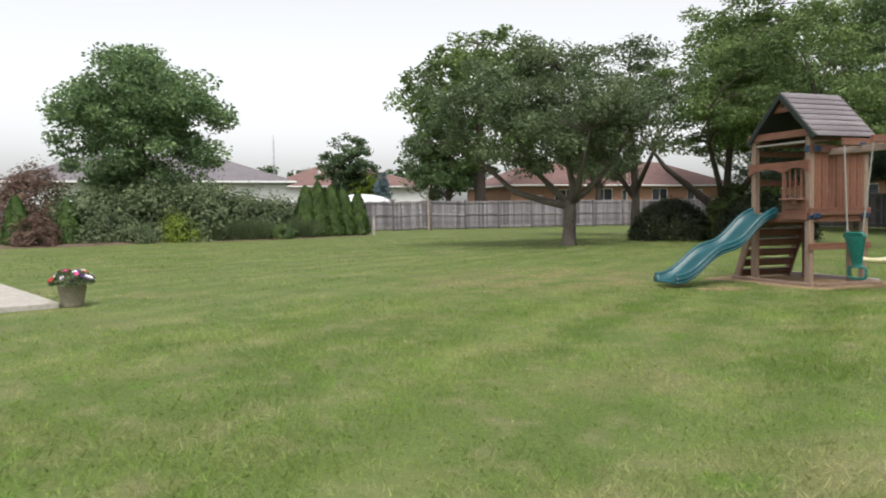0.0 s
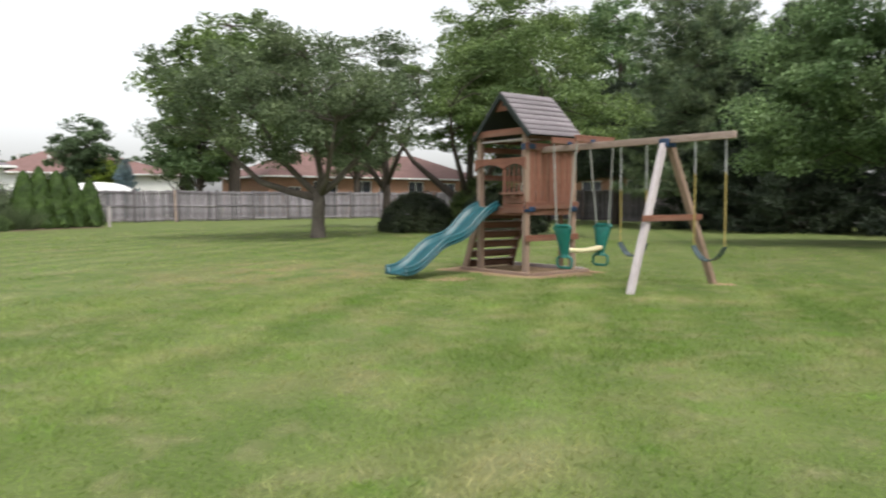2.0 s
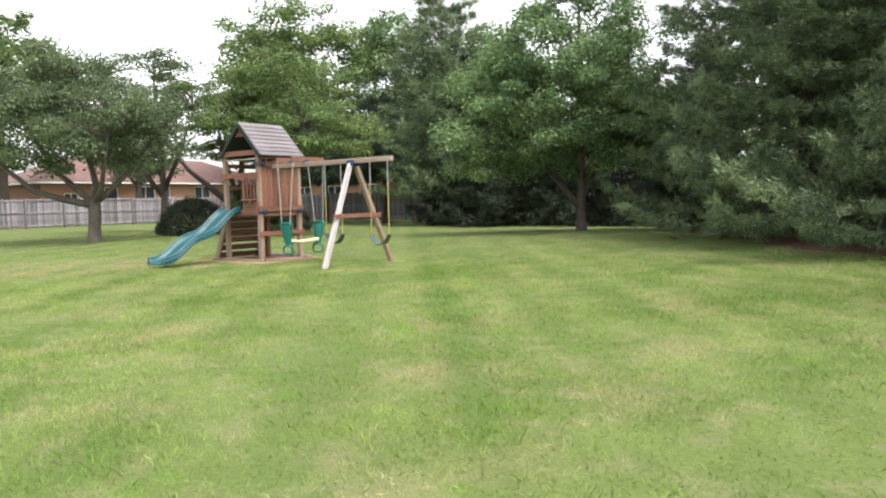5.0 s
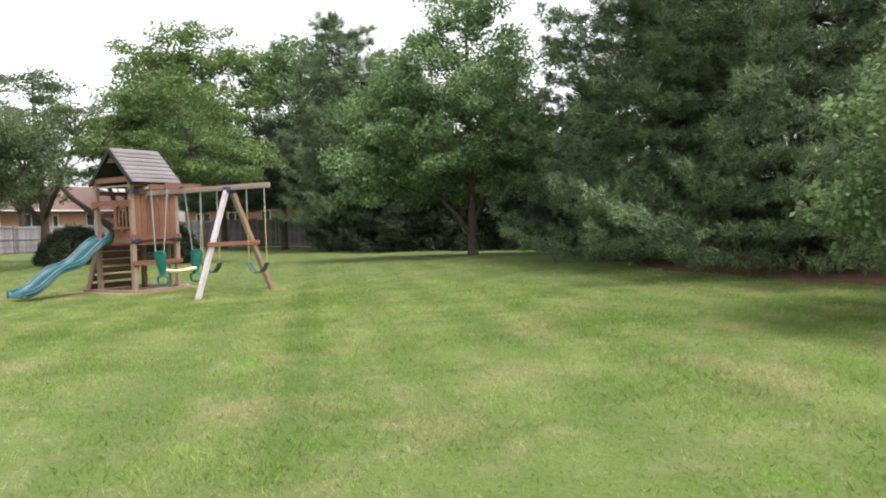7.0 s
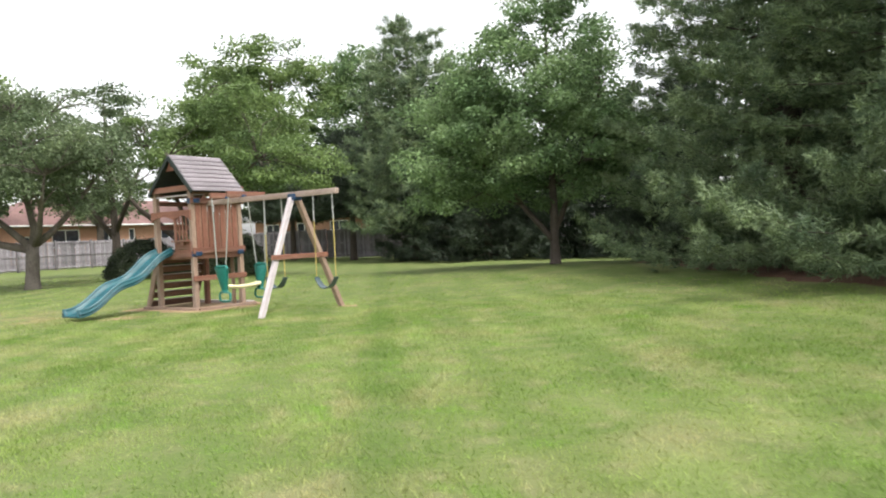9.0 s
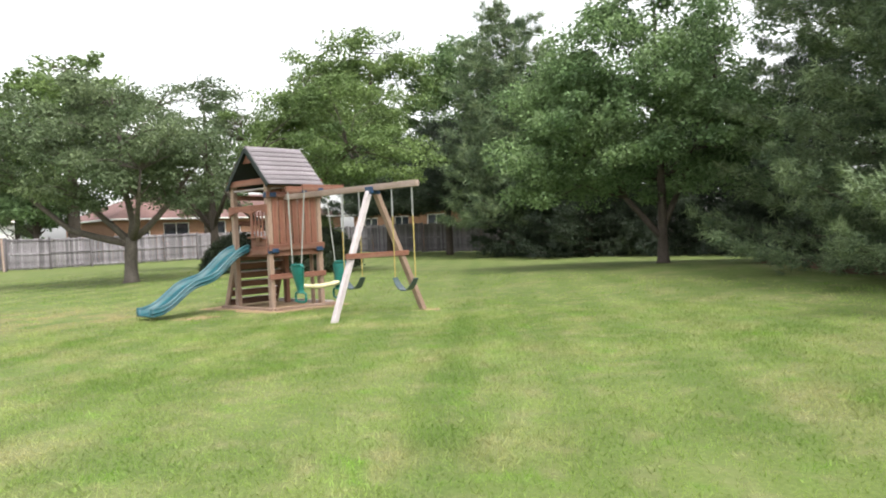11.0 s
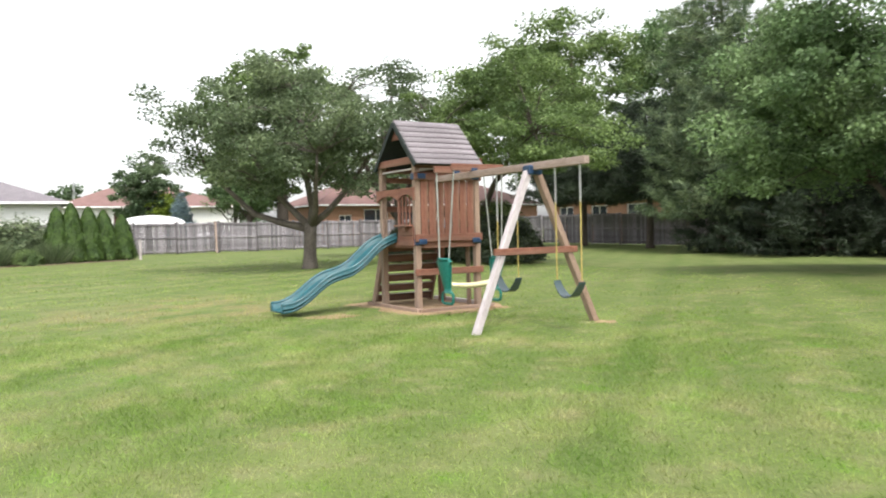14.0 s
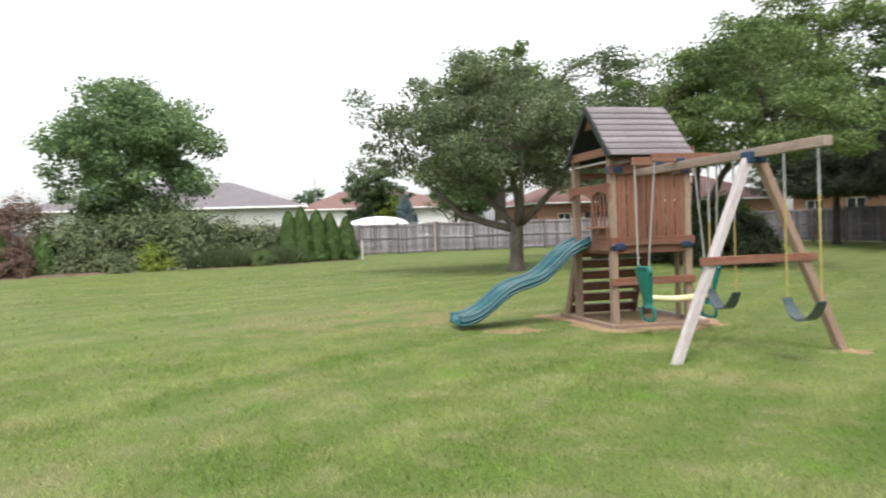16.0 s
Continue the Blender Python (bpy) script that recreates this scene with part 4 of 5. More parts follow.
# ---- trees on the lawn ----
def tree_a():
    limbs = [([(0, 0, -0.1), (0, 0, 0.08), (0.02, 0, 0.5), (0.03, 0.03, 1.05), (0.0, 0.05, 1.5)], [0.36, 0.26, 0.215, 0.21, 0.20]),
             ([(0, 0.05, 1.3), (-0.7, -0.7, 1.55), (-1.3, -1.4, 1.85), (-1.9, -2.0, 2.6), (-2.4, -2.6, 3.3)], [0.14, 0.115, 0.10, 0.08, 0.04]),
             ([(0, 0, 1.4), (-0.5, -0.3, 1.9), (-0.8, -0.9, 2.6), (-1.0, -1.5, 3.8), (-1.2, -1.9, 5.0)], [0.13, 0.11, 0.09, 0.07, 0.03]),
             ([(0, 0.05, 1.4), (0.1, 0.1, 2.0), (-0.1, 0.0, 3.0), (0.1, -0.2, 4.4), (0, -0.3, 5.8)], [0.14, 0.12, 0.10, 0.07, 0.03]),
             ([(0, 0.05, 1.4), (0.35, 0.5, 1.85), (0.7, 1.1, 2.6), (0.9, 1.7, 3.5), (1.2, 2.3, 4.2)], [0.13, 0.11, 0.085, 0.06, 0.03]),
             ([(0.05, 0.05, 1.4), (0.6, 0.0, 1.9), (1.4, -0.3, 2.7), (2.1, -0.5, 3.6)], [0.12, 0.10, 0.07, 0.03])]
    blobs = [(0.3, -0.3, 4.7, 3.0, 3.0, 1.9), (-0.6, -2.1, 3.9, 2.6, 2.4, 1.5), (0.2, 1.9, 3.9, 2.6, 2.0, 1.5), (1.8, -0.6, 3.6, 2.0, 2.2, 1.3), (-0.2, -0.9, 5.9, 1.9, 1.9, 1.2), (-1.7, -3.1, 5.2, 1.9, 1.9, 1.0), (-1.2, -2.0, 6.4, 1.5, 1.5, 0.8), (-2.2, -3.6, 3.9, 1.4, 1.4, 0.9)]
    broadleaf((-13.33, 3.56, 0.06), 11, "spreading crab apple with low forked grey trunk on the lawn", limbs, blobs, 165, 260, 0.11, 0.70, LEAF_A, BARK, 0.035, 110, 0.38)


tree_a()


def tree_b():
    limbs = [([(0, 0, -0.1), (0, 0, 0.06), (0, 0, 0.6), (0.02, 0, 1.5), (0, 0, 4), (0, 0, 7)], [0.24, 0.17, 0.13, 0.115, 0.08, 0.03]),
             ([(0, 0, 0.65), (-0.35, -0.2, 1.15), (-0.8, -0.4, 1.75), (-1.4, -0.8, 2.8)], [0.10, 0.085, 0.07, 0.04]),
             ([(0, 0, 0.9), (0.25, 0.2, 1.6), (0.7, 0.3, 2.6), (1.4, 0.5, 4.0)], [0.09, 0.08, 0.06, 0.03]),
             ([(0, 0, 1.2), (-0.2, 0.4, 2.2), (-0.6, 1.2, 3.6)], [0.09, 0.07, 0.03])]
    blobs = [(-0.3, 0, 3.6, 3.2, 3.0, 1.9), (-0.2, 0, 5.4, 2.5, 2.5, 1.8), (-0.4, 0, 7.0, 1.2, 1.3, 1.15), (-1.8, -0.6, 3.0, 1.9, 1.8, 1.2), (1.4, -0.5, 3.2, 1.9, 1.8, 1.2), (0.7, 0.2, 6.7, 0.8, 0.9, 1.2), (-2.6, -1.5, 2.7, 1.6, 1.6, 1.0), (-2.0, -1.1, 4.3, 1.6, 1.6, 1.2)]
    broadleaf((2.28, 10.65, 0.22), 21, "full rounded maple with deep green leaves on the lawn", limbs, blobs, 245, 340, 0.105, 0.68, LEAF_B, BARK_DARK, 0.03, 80, 0.6)


tree_b()


def tree_c():
    limbs = [([(0, 0, -0.1), (0, 0, 0.1), (-0.15, 0.0, 0.7), (-0.5, 0.1, 1.2), (-1.3, -0.3, 1.9), (-2.0, -0.9, 2.7), (-2.6, -1.6, 4.0)], [0.30, 0.22, 0.2, 0.17, 0.13, 0.09, 0.03]),
             ([(0.0, 0, 0.2), (0.15, 0.1, 1.2), (0.1, 0.2, 2.4), (0.3, 0.2, 4.2), (0.2, 0, 6.2)], [0.19, 0.16, 0.13, 0.09, 0.03]),
             ([(0.1, 0, 0.5), (0.8, 0.1, 1.5), (2.0, -0.2, 2.6), (3.6, -0.6, 3.5), (5.0, -0.8, 4.0)], [0.15, 0.12, 0.10, 0.06, 0.02]),
             ([(0.1, 0.1, 1.0), (0.7, -0.7, 2.0), (1.5, -1.8, 3.2), (2.4, -2.6, 4.2)], [0.12, 0.10, 0.07, 0.02])]
    blobs = [(3.6, -0.2, 4.0, 3.8, 2.6, 1.2), (2.4, 0, 5.4, 2.8, 2.4, 1.3), (5.9, -0.4, 3.6, 2.2, 1.8, 0.8), (0.4, 0.3, 5.4, 2.2, 2.4, 1.4), (1.2, -1.2, 3.9, 2.2, 2.0, 0.9), (3.4, -0.4, 6.2, 1.8, 1.6, 0.9)]
    t = broadleaf((-13.0, 9.6, 0.12), 31, "wide crab apple with layered fresh green boughs", limbs, blobs, 160, 280, 0.11, 0.78, LEAF_C, BARK_DARK, 0.03, 90, 0.45, 0.35)
    limbs2 = [([(0, 0, -0.1), (0, 0, 0.1), (0.1, 0, 1.5), (-0.2, 0.1, 3.4), (-0.3, 0, 5.5), (-0.3, 0, 8.0)], [0.26, 0.2, 0.17, 0.13, 0.08, 0.02]),
              ([(0, 0, 1.6), (-0.9, -0.5, 3.0), (-1.8, -1.0, 5.0), (-2.3, -1.4, 7.0)], [0.12, 0.1, 0.06, 0.02]),
              ([(0.1, 0, 1.9), (0.9, 0.3, 3.5), (1.7, 0.6, 5.4)], [0.11, 0.08, 0.02])]
    blobs2 = [(-0.4, 0, 6.4, 2.4, 2.4, 1.9), (-2.4, -1.2, 5.6, 2.0, 2.0, 1.6), (1.6, 0.5, 5.8, 1.9, 2.0, 1.7), (-1.2, -0.6, 3.6, 2.6, 2.2, 1.1), (-3.0, -1.6, 7.2, 1.3, 1.4, 0.8), (0.8, 0.2, 7.6, 1.5, 1.5, 0.8)]
    broadleaf((-18.0, 9.4, 0.12), 33, "tall open tree with sparse dark leafy boughs", limbs2, blobs2, 130, 150, 0.12, 0.72, LEAF_A, BARK_DARK, 0.035, 110, 0.35, 0.4)


tree_c()


def tree_e():
    limbs = [([(0, 0, -0.1), (0, 0, 0.05), (0, 0, 0.8), (0.05, 0, 2), (0, 0, 3.2)], [0.2, 0.14, 0.11, 0.08, 0.02])]
    blobs = [(0, 0, 2.0, 2.3, 2.3, 1.5), (0, 0, 2.7, 1.6, 1.7, 1.0), (-0.7, -0.6, 1.3, 1.5, 1.5, 0.9)]
    broadleaf((14.85, -0.45, 0.02), 41, "low dense ornamental pear, green leaves with the light put into their colour", limbs, blobs, 150, 250, 0.075, 0.48, LEAF_LIT, BARK, 0.02, 50, 0.6)


tree_e()

# pines behind the mulch edge
pine((8.85, 9.65, 0.2), 51, 13.2, 4.9, "tall white pine with soft needles to the ground", NEEDLE, 0.3, 150, 16, 0.17, 0.16, 0.024, levels=22, whorl=7, taper=0.5)
pine((12.0, 6.7, 0.15), 52, 13.5, 4.9, "tall white pine with soft needles to the ground", NEEDLE, 0.3, 155, 16, 0.17, 0.16, 0.024, levels=19, whorl=7, taper=0.55)
pine((17.2, 5.8, 0.1), 53, 12.5, 4.6, "tall white pine with soft needles to the ground", NEEDLE, 0.3, 140, 15, 0.17, 0.16, 0.024, levels=15, whorl=7)
pine((-10.9, 21.5, 0.0), 54, 12.3, 3.8, "tall pine with open rounded crown behind the lawn", NEEDLE, 1.6, 60, 9, 0.08, 0.32, 0.04, levels=22, whorl=7, taper=0.36)
# back spruces, with their shade put into the needle colour
p_low = pine((-6.0, 20.5, 0.05), 55, 9.0, 3.6, "spruce with low sweeping boughs, shade put into its dark needle colour", NEEDLE_SHADE, 0.2, 62, 9, 0.14, 0.30, 0.04, levels=20, whorl=7)
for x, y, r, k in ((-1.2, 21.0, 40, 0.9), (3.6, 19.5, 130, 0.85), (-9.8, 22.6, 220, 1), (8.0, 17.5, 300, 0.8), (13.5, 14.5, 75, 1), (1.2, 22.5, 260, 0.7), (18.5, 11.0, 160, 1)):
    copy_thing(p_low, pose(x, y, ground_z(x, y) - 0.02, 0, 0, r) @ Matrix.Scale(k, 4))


# two pines added to shade the back fence and screen the house
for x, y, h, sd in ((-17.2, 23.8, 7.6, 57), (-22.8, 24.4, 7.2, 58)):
    pine((x, y, -0.02), sd, h, 4.1, "added dark pine with high bare trunk, shading the back fence", NEEDLE_SHADE, 2.75, 64, 9, 0.10, 0.30, 0.04, levels=16, whorl=7, taper=0.5)


def far_tree(at, seed, h, r, label, mat, low=0.25, n=90, per=110, leaf=0.28, size=1.0, shell=0.55, group=""):
    """A tree seen from far off: trunk, boughs, oval crown."""
    limbs = [([(0, 0, -0.2), (0, 0, 0.2), (0.05, 0, h * low), (0, 0.05, h * 0.6), (0, 0, h * 0.9)], [r * 0.11, r * 0.085, r * 0.07, r * 0.045, 0.03])]
    rng = np.random.default_rng(seed)
    blobs = [(0, 0, h * (0.5 + low * 0.5), r, r, h * (1 - low) * 0.40)]
    for k in range(5):
        a = rng.random() * 6.28
        blobs.append((math.cos(a) * r * 0.5, math.sin(a) * r * 0.5, h * (low + (1 - low) * (0.25 + 0.55 * rng.random())), r * 0.55, r * 0.55, h * (1 - low) * 0.2))
    blobs.append((0, 0, h * 0.88, r * 0.45, r * 0.45, h * 0.12))
    blobs.append((0, 0, h * (low + 0.22), r * 0.8, r * 0.8, h * 0.15))
    return broadleaf(at, seed, label, limbs, blobs, n, per, leaf, size, mat, BARK_DARK, 0.05, 40, shell, 0.6, group)


far_tree((-30.9, -10.2, 0.1), 61, 9.3, 3.9, "rounded oak with dark green leaves behind the shrubs", LEAF_B, 0.08, 260, 190, 0.19, 0.95, 0.4)
far_tree((-41.0, 40.0, 0), 62, 20.5, 7.6, "tall full green tree behind the fence", LEAF_C, 0.15, 300, 150, 0.30, 1.45)
far_tree((-35.0, 46.5, 0), 63, 19.5, 5.6, "tall green tree behind the fence", LEAF_B, 0.15, 240, 150, 0.30, 1.35)
far_tree((-22.0, 45.0, 0), 69, 16.6, 5.2, "tall green tree behind the fence", LEAF_B, 0.05, 200, 140, 0.28, 1.3)
far_tree((6.0, 30.0, 0), 66, 13.0, 4.6, "tall green tree far behind the pines", LEAF_FAR, 0.15, 160, 60, 0.34, 1.0)
for fx, fy, fs, fh, fr in ((-13.0, 29.5, 86, 7.0, 3.0), (-7.0, 28.5, 87, 7.5, 3.2)):
    far_tree((fx, fy, 0), fs, fh, fr, "low leafy tree filling in behind the back fence", LEAF_FAR, 0.04, 60, 110, 0.24, 1.0, group="trees behind the back fence")
far_tree((-57.0, 6.4, 0.1), 64, 8.4, 2.9, "rounded dark green tree beyond the fence", LEAF_FAR, 0.2, 170, 70, 0.26, 0.6)
far_tree((-55.0, 7.6, 0.1), 65, 5.4, 1.5, "small bright green tree beyond the fence", LEAF_LIME, 0.25, 60, 60, 0.2, 0.45)
far_tree((-52.5, 12.5, 0.1), 67, 7.8, 2.3, "airy pale green tree beyond the fence", LEAF_AIRY, 0.2, 70, 45, 0.22, 0.55, 0.3)
far_tree((-45.6, 14.2, 0.1), 68, 16.0, 6.2, "large spreading green tree behind the fence", LEAF_C, 0.2, 300, 80, 0.3, 0.85)
far_tree((-47.5, 12.2, 0.1), 71, 9.6, 3.2, "green tree behind the fence", LEAF_B, 0.22, 150, 70, 0.27, 0.65)
far_tree((-44.0, 24.0, 0.1), 72, 9.5, 3.6, "open green tree behind the fence", LEAF_A, 0.3, 110, 60, 0.27, 0.7, 0.35)
for fx, fy, fs, fh, fr in ((-100, 4.5, 73, 8.5, 4.5), (-104, -4, 74, 8.2, 5.0), (-103, 12, 75, 8.0, 5.0), (-100, -14, 76, 8.0, 5.0), (-95, 24, 77, 9.0, 5.5)):
    far_tree((fx, fy, 0), fs, fh, fr, "distant green tree on the skyline", LEAF_FAR, 0.12, 70, 45, 0.55, 1.1, group="distant trees")
pine((-52.3, 8.1, 0.1), 56, 4.7, 1.45, "small blue spruce beyond the fence", NEEDLE_BLUE, 0.3, 22, 6, 0.08, 0.22, 0.05, levels=14, whorl=7, name="spruce_tree", taper=0.9)


# ---- garden bed ----
for k, (x, y, rx, h) in enumerate(((-26.9, -12.2, 1.9, 2.2), (-27.3, -9.7, 2.0, 2.5), (-27.0, -7.4, 1.9, 2.5), (-27.4, -5.6, 1.6, 1.95), (-28.6, -4.2, 1.5, 1.85))):
    shrub((x, y, 0.08), 70 + k, (rx, rx * 0.95, h), "dense viburnum shrub with grey-green leaves", LEAF_BUSH, 0.15, 9000, 90, group="viburnum hedge", lumpy=0.17, shell=0.75)
shrub((-25.5, -8.6, 0.1), 80, (0.8, 0.8, 1.15), "small lime-green shrub at the bed's edge", LEAF_LIME, 0.11, 3500, 40)
shrub((-25.4, -10.4, 0.1), 81, (1.0, 1.1, 0.75), "low spreading green shrub at the bed's edge", LEAF_BUSH, 0.10, 4000, 40)
shrub((-25.2, -11.9, 0.1), 82, (0.7, 0.8, 0.8), "low spreading green shrub at the bed's edge", LEAF_BUSH, 0.10, 3000, 40)
shrub((-26.2, -4.1, 0.1), 83, (0.68, 0.68, 0.66), "clipped round boxwood in the bed", LEAF_C, 0.07, 6000, 120, lumpy=0.08, shell=0.9)
shrub((-24.2, -13.9, 0.1), 84, (0.9, 0.9, 1.35), "dry brownish rounded shrub in the bed", LEAF_RED, 0.09, 4500, 60, lumpy=0.12)
shrub((-27.5, -14.6, 0.1), 85, (1.7, 1.7, 3.7), "bronze-leaved tall shrub behind the bed", LEAF_RED, 0.13, 10000, 150, lumpy=0.11)


def grass_clump(at, seed, r, h, label):
    t = thing("ornamental_grass", at, label, "grass clump")
    rng = np.random.default_rng(seed)
    n = 1500
    c = np.stack([rng.normal(0, r * 0.3, n), rng.normal(0, r * 0.3, n), np.zeros(n)], 1)
    hd = unit(rng, n) * 0.35 + np.array([0, 0, 1.0])
    hd[:, :2] += c[:, :2] * 1.1 / r
    nr = np.cross(hd, unit(rng, n))
    nr /= np.linalg.norm(nr, axis=1, keepdims=True)
    leaf_mesh("blades", c, nr, hd, h * (0.6 + 0.5 * rng.random(n)), np.full(n, 0.035), LEAF_AIRY, t, quads=False)


for k, (x, y) in enumerate(((-25.8, -6.2), (-26.0, -5.4), (-26.9, -3.2), (-25.7, -7.0))):
    grass_clump((x, y, 0.08), 90 + k, 0.7, 1.15, "grey-green feathery ornamental grass clump")


def arborvitae(at, seed, h, r):
    t = thing("arborvitae", at, "narrow conical dark green arborvitae in the bed", "shrub", "row of arborvitae")
    rng = np.random.default_rng(seed)
    n = 9000
    k = rng.random(n) ** 0.75
    a = rng.random(n) * 6.283
    lob = 1 + 0.10 * np.sin(a * 5 + k * 9) + 0.08 * rng.normal(size=n)
    rad = r * np.clip((1 - k) ** 0.5, 0.02, 1) * np.minimum(1, (k + 0.14) / 0.2) * lob
    c = np.stack([np.cos(a) * rad, np.sin(a) * rad, 0.05 + k * h], 1)
    out = np.stack([np.cos(a), np.sin(a), np.full(n, 0.35)], 1) + unit(rng, n) * 0.5
    out /= np.linalg.norm(out, axis=1, keepdims=True)
    L = 0.13 * (0.6 + 0.8 * rng.random(n))
    leaf_mesh("foliage", c, out, np.tile([0, 0, 1.0], (n, 1)) + unit(rng, n) * 0.35, L, L * 0.5, LEAF_ARBOR, t)
    part("trunk", tube_data([(0, 0, -0.05), (0, 0, h * 0.5), (0, 0, h * 0.92)], [0.07, 0.05, 0.01], 6), BARK_DARK, t)


for k, (x, y, h, r) in enumerate(((-27.3, -2.8, 2.45, 0.60), (-27.4, -2.2, 2.65, 0.58), (-27.8, -1.45, 2.5, 0.62), (-28.3, -0.75, 2.35, 0.60), (-28.7, 0.1, 2.15, 0.58), (-25.3, -12.9, 1.75, 0.55), (-25.1, -14.7, 1.95, 0.55))):
    arborvitae((x, y, 0.1), 100 + k, h, r)


def marker_post():
    t = thing("marker_post", (-28.4, 0.85, 0.12), "short pale grey post beside the arborvitae row", "post")
    part("shaft", box(0.12, 0.12, 1.0, 0.02), CEDAR_PALE, t, "", pose(0, 0, 0.45))
    part("cap", box(0.15, 0.15, 0.05, 0.015), CEDAR_PALE, t, "", pose(0, 0, 0.97))


marker_post()

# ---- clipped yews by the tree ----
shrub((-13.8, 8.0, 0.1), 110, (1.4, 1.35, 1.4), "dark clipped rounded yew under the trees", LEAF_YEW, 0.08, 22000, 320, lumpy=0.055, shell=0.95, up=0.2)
shrub((-12.0, 10.0, 0.12), 111, (1.8, 1.4, 2.05), "large clipped yew, fresh green with the light on its top in the colour", LEAF_YEW_LIT, 0.08, 22000, 320, lumpy=0.055, shell=0.95, up=0.2)
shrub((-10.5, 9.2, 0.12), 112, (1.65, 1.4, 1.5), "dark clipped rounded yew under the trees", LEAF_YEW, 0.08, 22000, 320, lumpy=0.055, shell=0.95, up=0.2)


# ---- flower pot ----
def flower_pot():
    t = thing("flower_pot", (-2.57, -10.33, 0), "grey-brown round pot of mixed petunias on the lawn", "flower pot")
    prof = [(0.0, 0.0), (0.135, 0.0), (0.145, 0.02), (0.185, 0.30), (0.20, 0.30), (0.205, 0.35), (0.185, 0.355), (0.175, 0.31), (0.0, 0.30)]
    v, f, n = [], [], 20
    for r, z in prof:
        v += [(r * math.cos(2 * math.pi * k / n), r * math.sin(2 * math.pi * k / n), z) for k in range(n)]
    for i in range(len(prof) - 1):
        f += [(i * n + k, i * n + (k + 1) % n, (i + 1) * n + (k + 1) % n, (i + 1) * n + k) for k in range(n)]
    smooth(part("pot", (v, f), CLAY, t))
    rng = np.random.default_rng(6)
    n = 900
    c = unit(rng, n) * np.array([0.27, 0.27, 0.17])
    c[:, 2] = abs(c[:, 2]) + 0.31
    leaf_mesh("leaves", c, unit(rng, n), unit(rng, n), np.full(n, 0.06), np.full(n, 0.035), LEAF_BUSH, t)
    for j, m in enumerate(PETALS):
        for q in range((14, 4, 5, 16)[j]):
            d = unit(rng, 1)[0]
            x, y, z = d[0] * 0.27 + (0.06 if j in (1, 2) else -0.03), d[1] * 0.27, 0.36 + abs(d[2]) * 0.15
            vs = [(0, 0, -0.012)] + [(0.034 * (1 + 0.12 * math.cos(5 * a)) * math.cos(a), 0.034 * (1 + 0.12 * math.cos(5 * a)) * math.sin(a), 0.008) for a in [2 * math.pi * k / 10 for k in range(10)]]
            fs = [(0, 1 + k, 1 + (k + 1) % 10) for k in range(10)]
            part("flower", (vs, fs), m, t, m.name.replace("_", " "), Matrix.Translation((x, y, z)) @ Vector((d[0], d[1] - 0.2, abs(d[2]) + 0.4)).to_track_quat("Z", "Y").to_matrix().to_4x4())


flower_pot()


# ---- houses beyond the fence ----
def hip_roof(w, d, h, over):
    a, b = w / 2 + over, d / 2 + over
    r = max(0.2, a - b)
    v = [(-a, -b, 0), (a, -b, 0), (a, b, 0), (-a, b, 0), (-r, 0, h), (r, 0, h)]
    v += [(x, y, -0.16) for x, y, z in v[:4]]
    f = [(0, 1, 5, 4), (1, 2, 5), (2, 3, 4, 5), (3, 0, 4), (6, 9, 8, 7), (0, 6, 7, 1), (1, 7, 8, 2), (2, 8, 9, 3), (3, 9, 6, 0)]
    return v, f


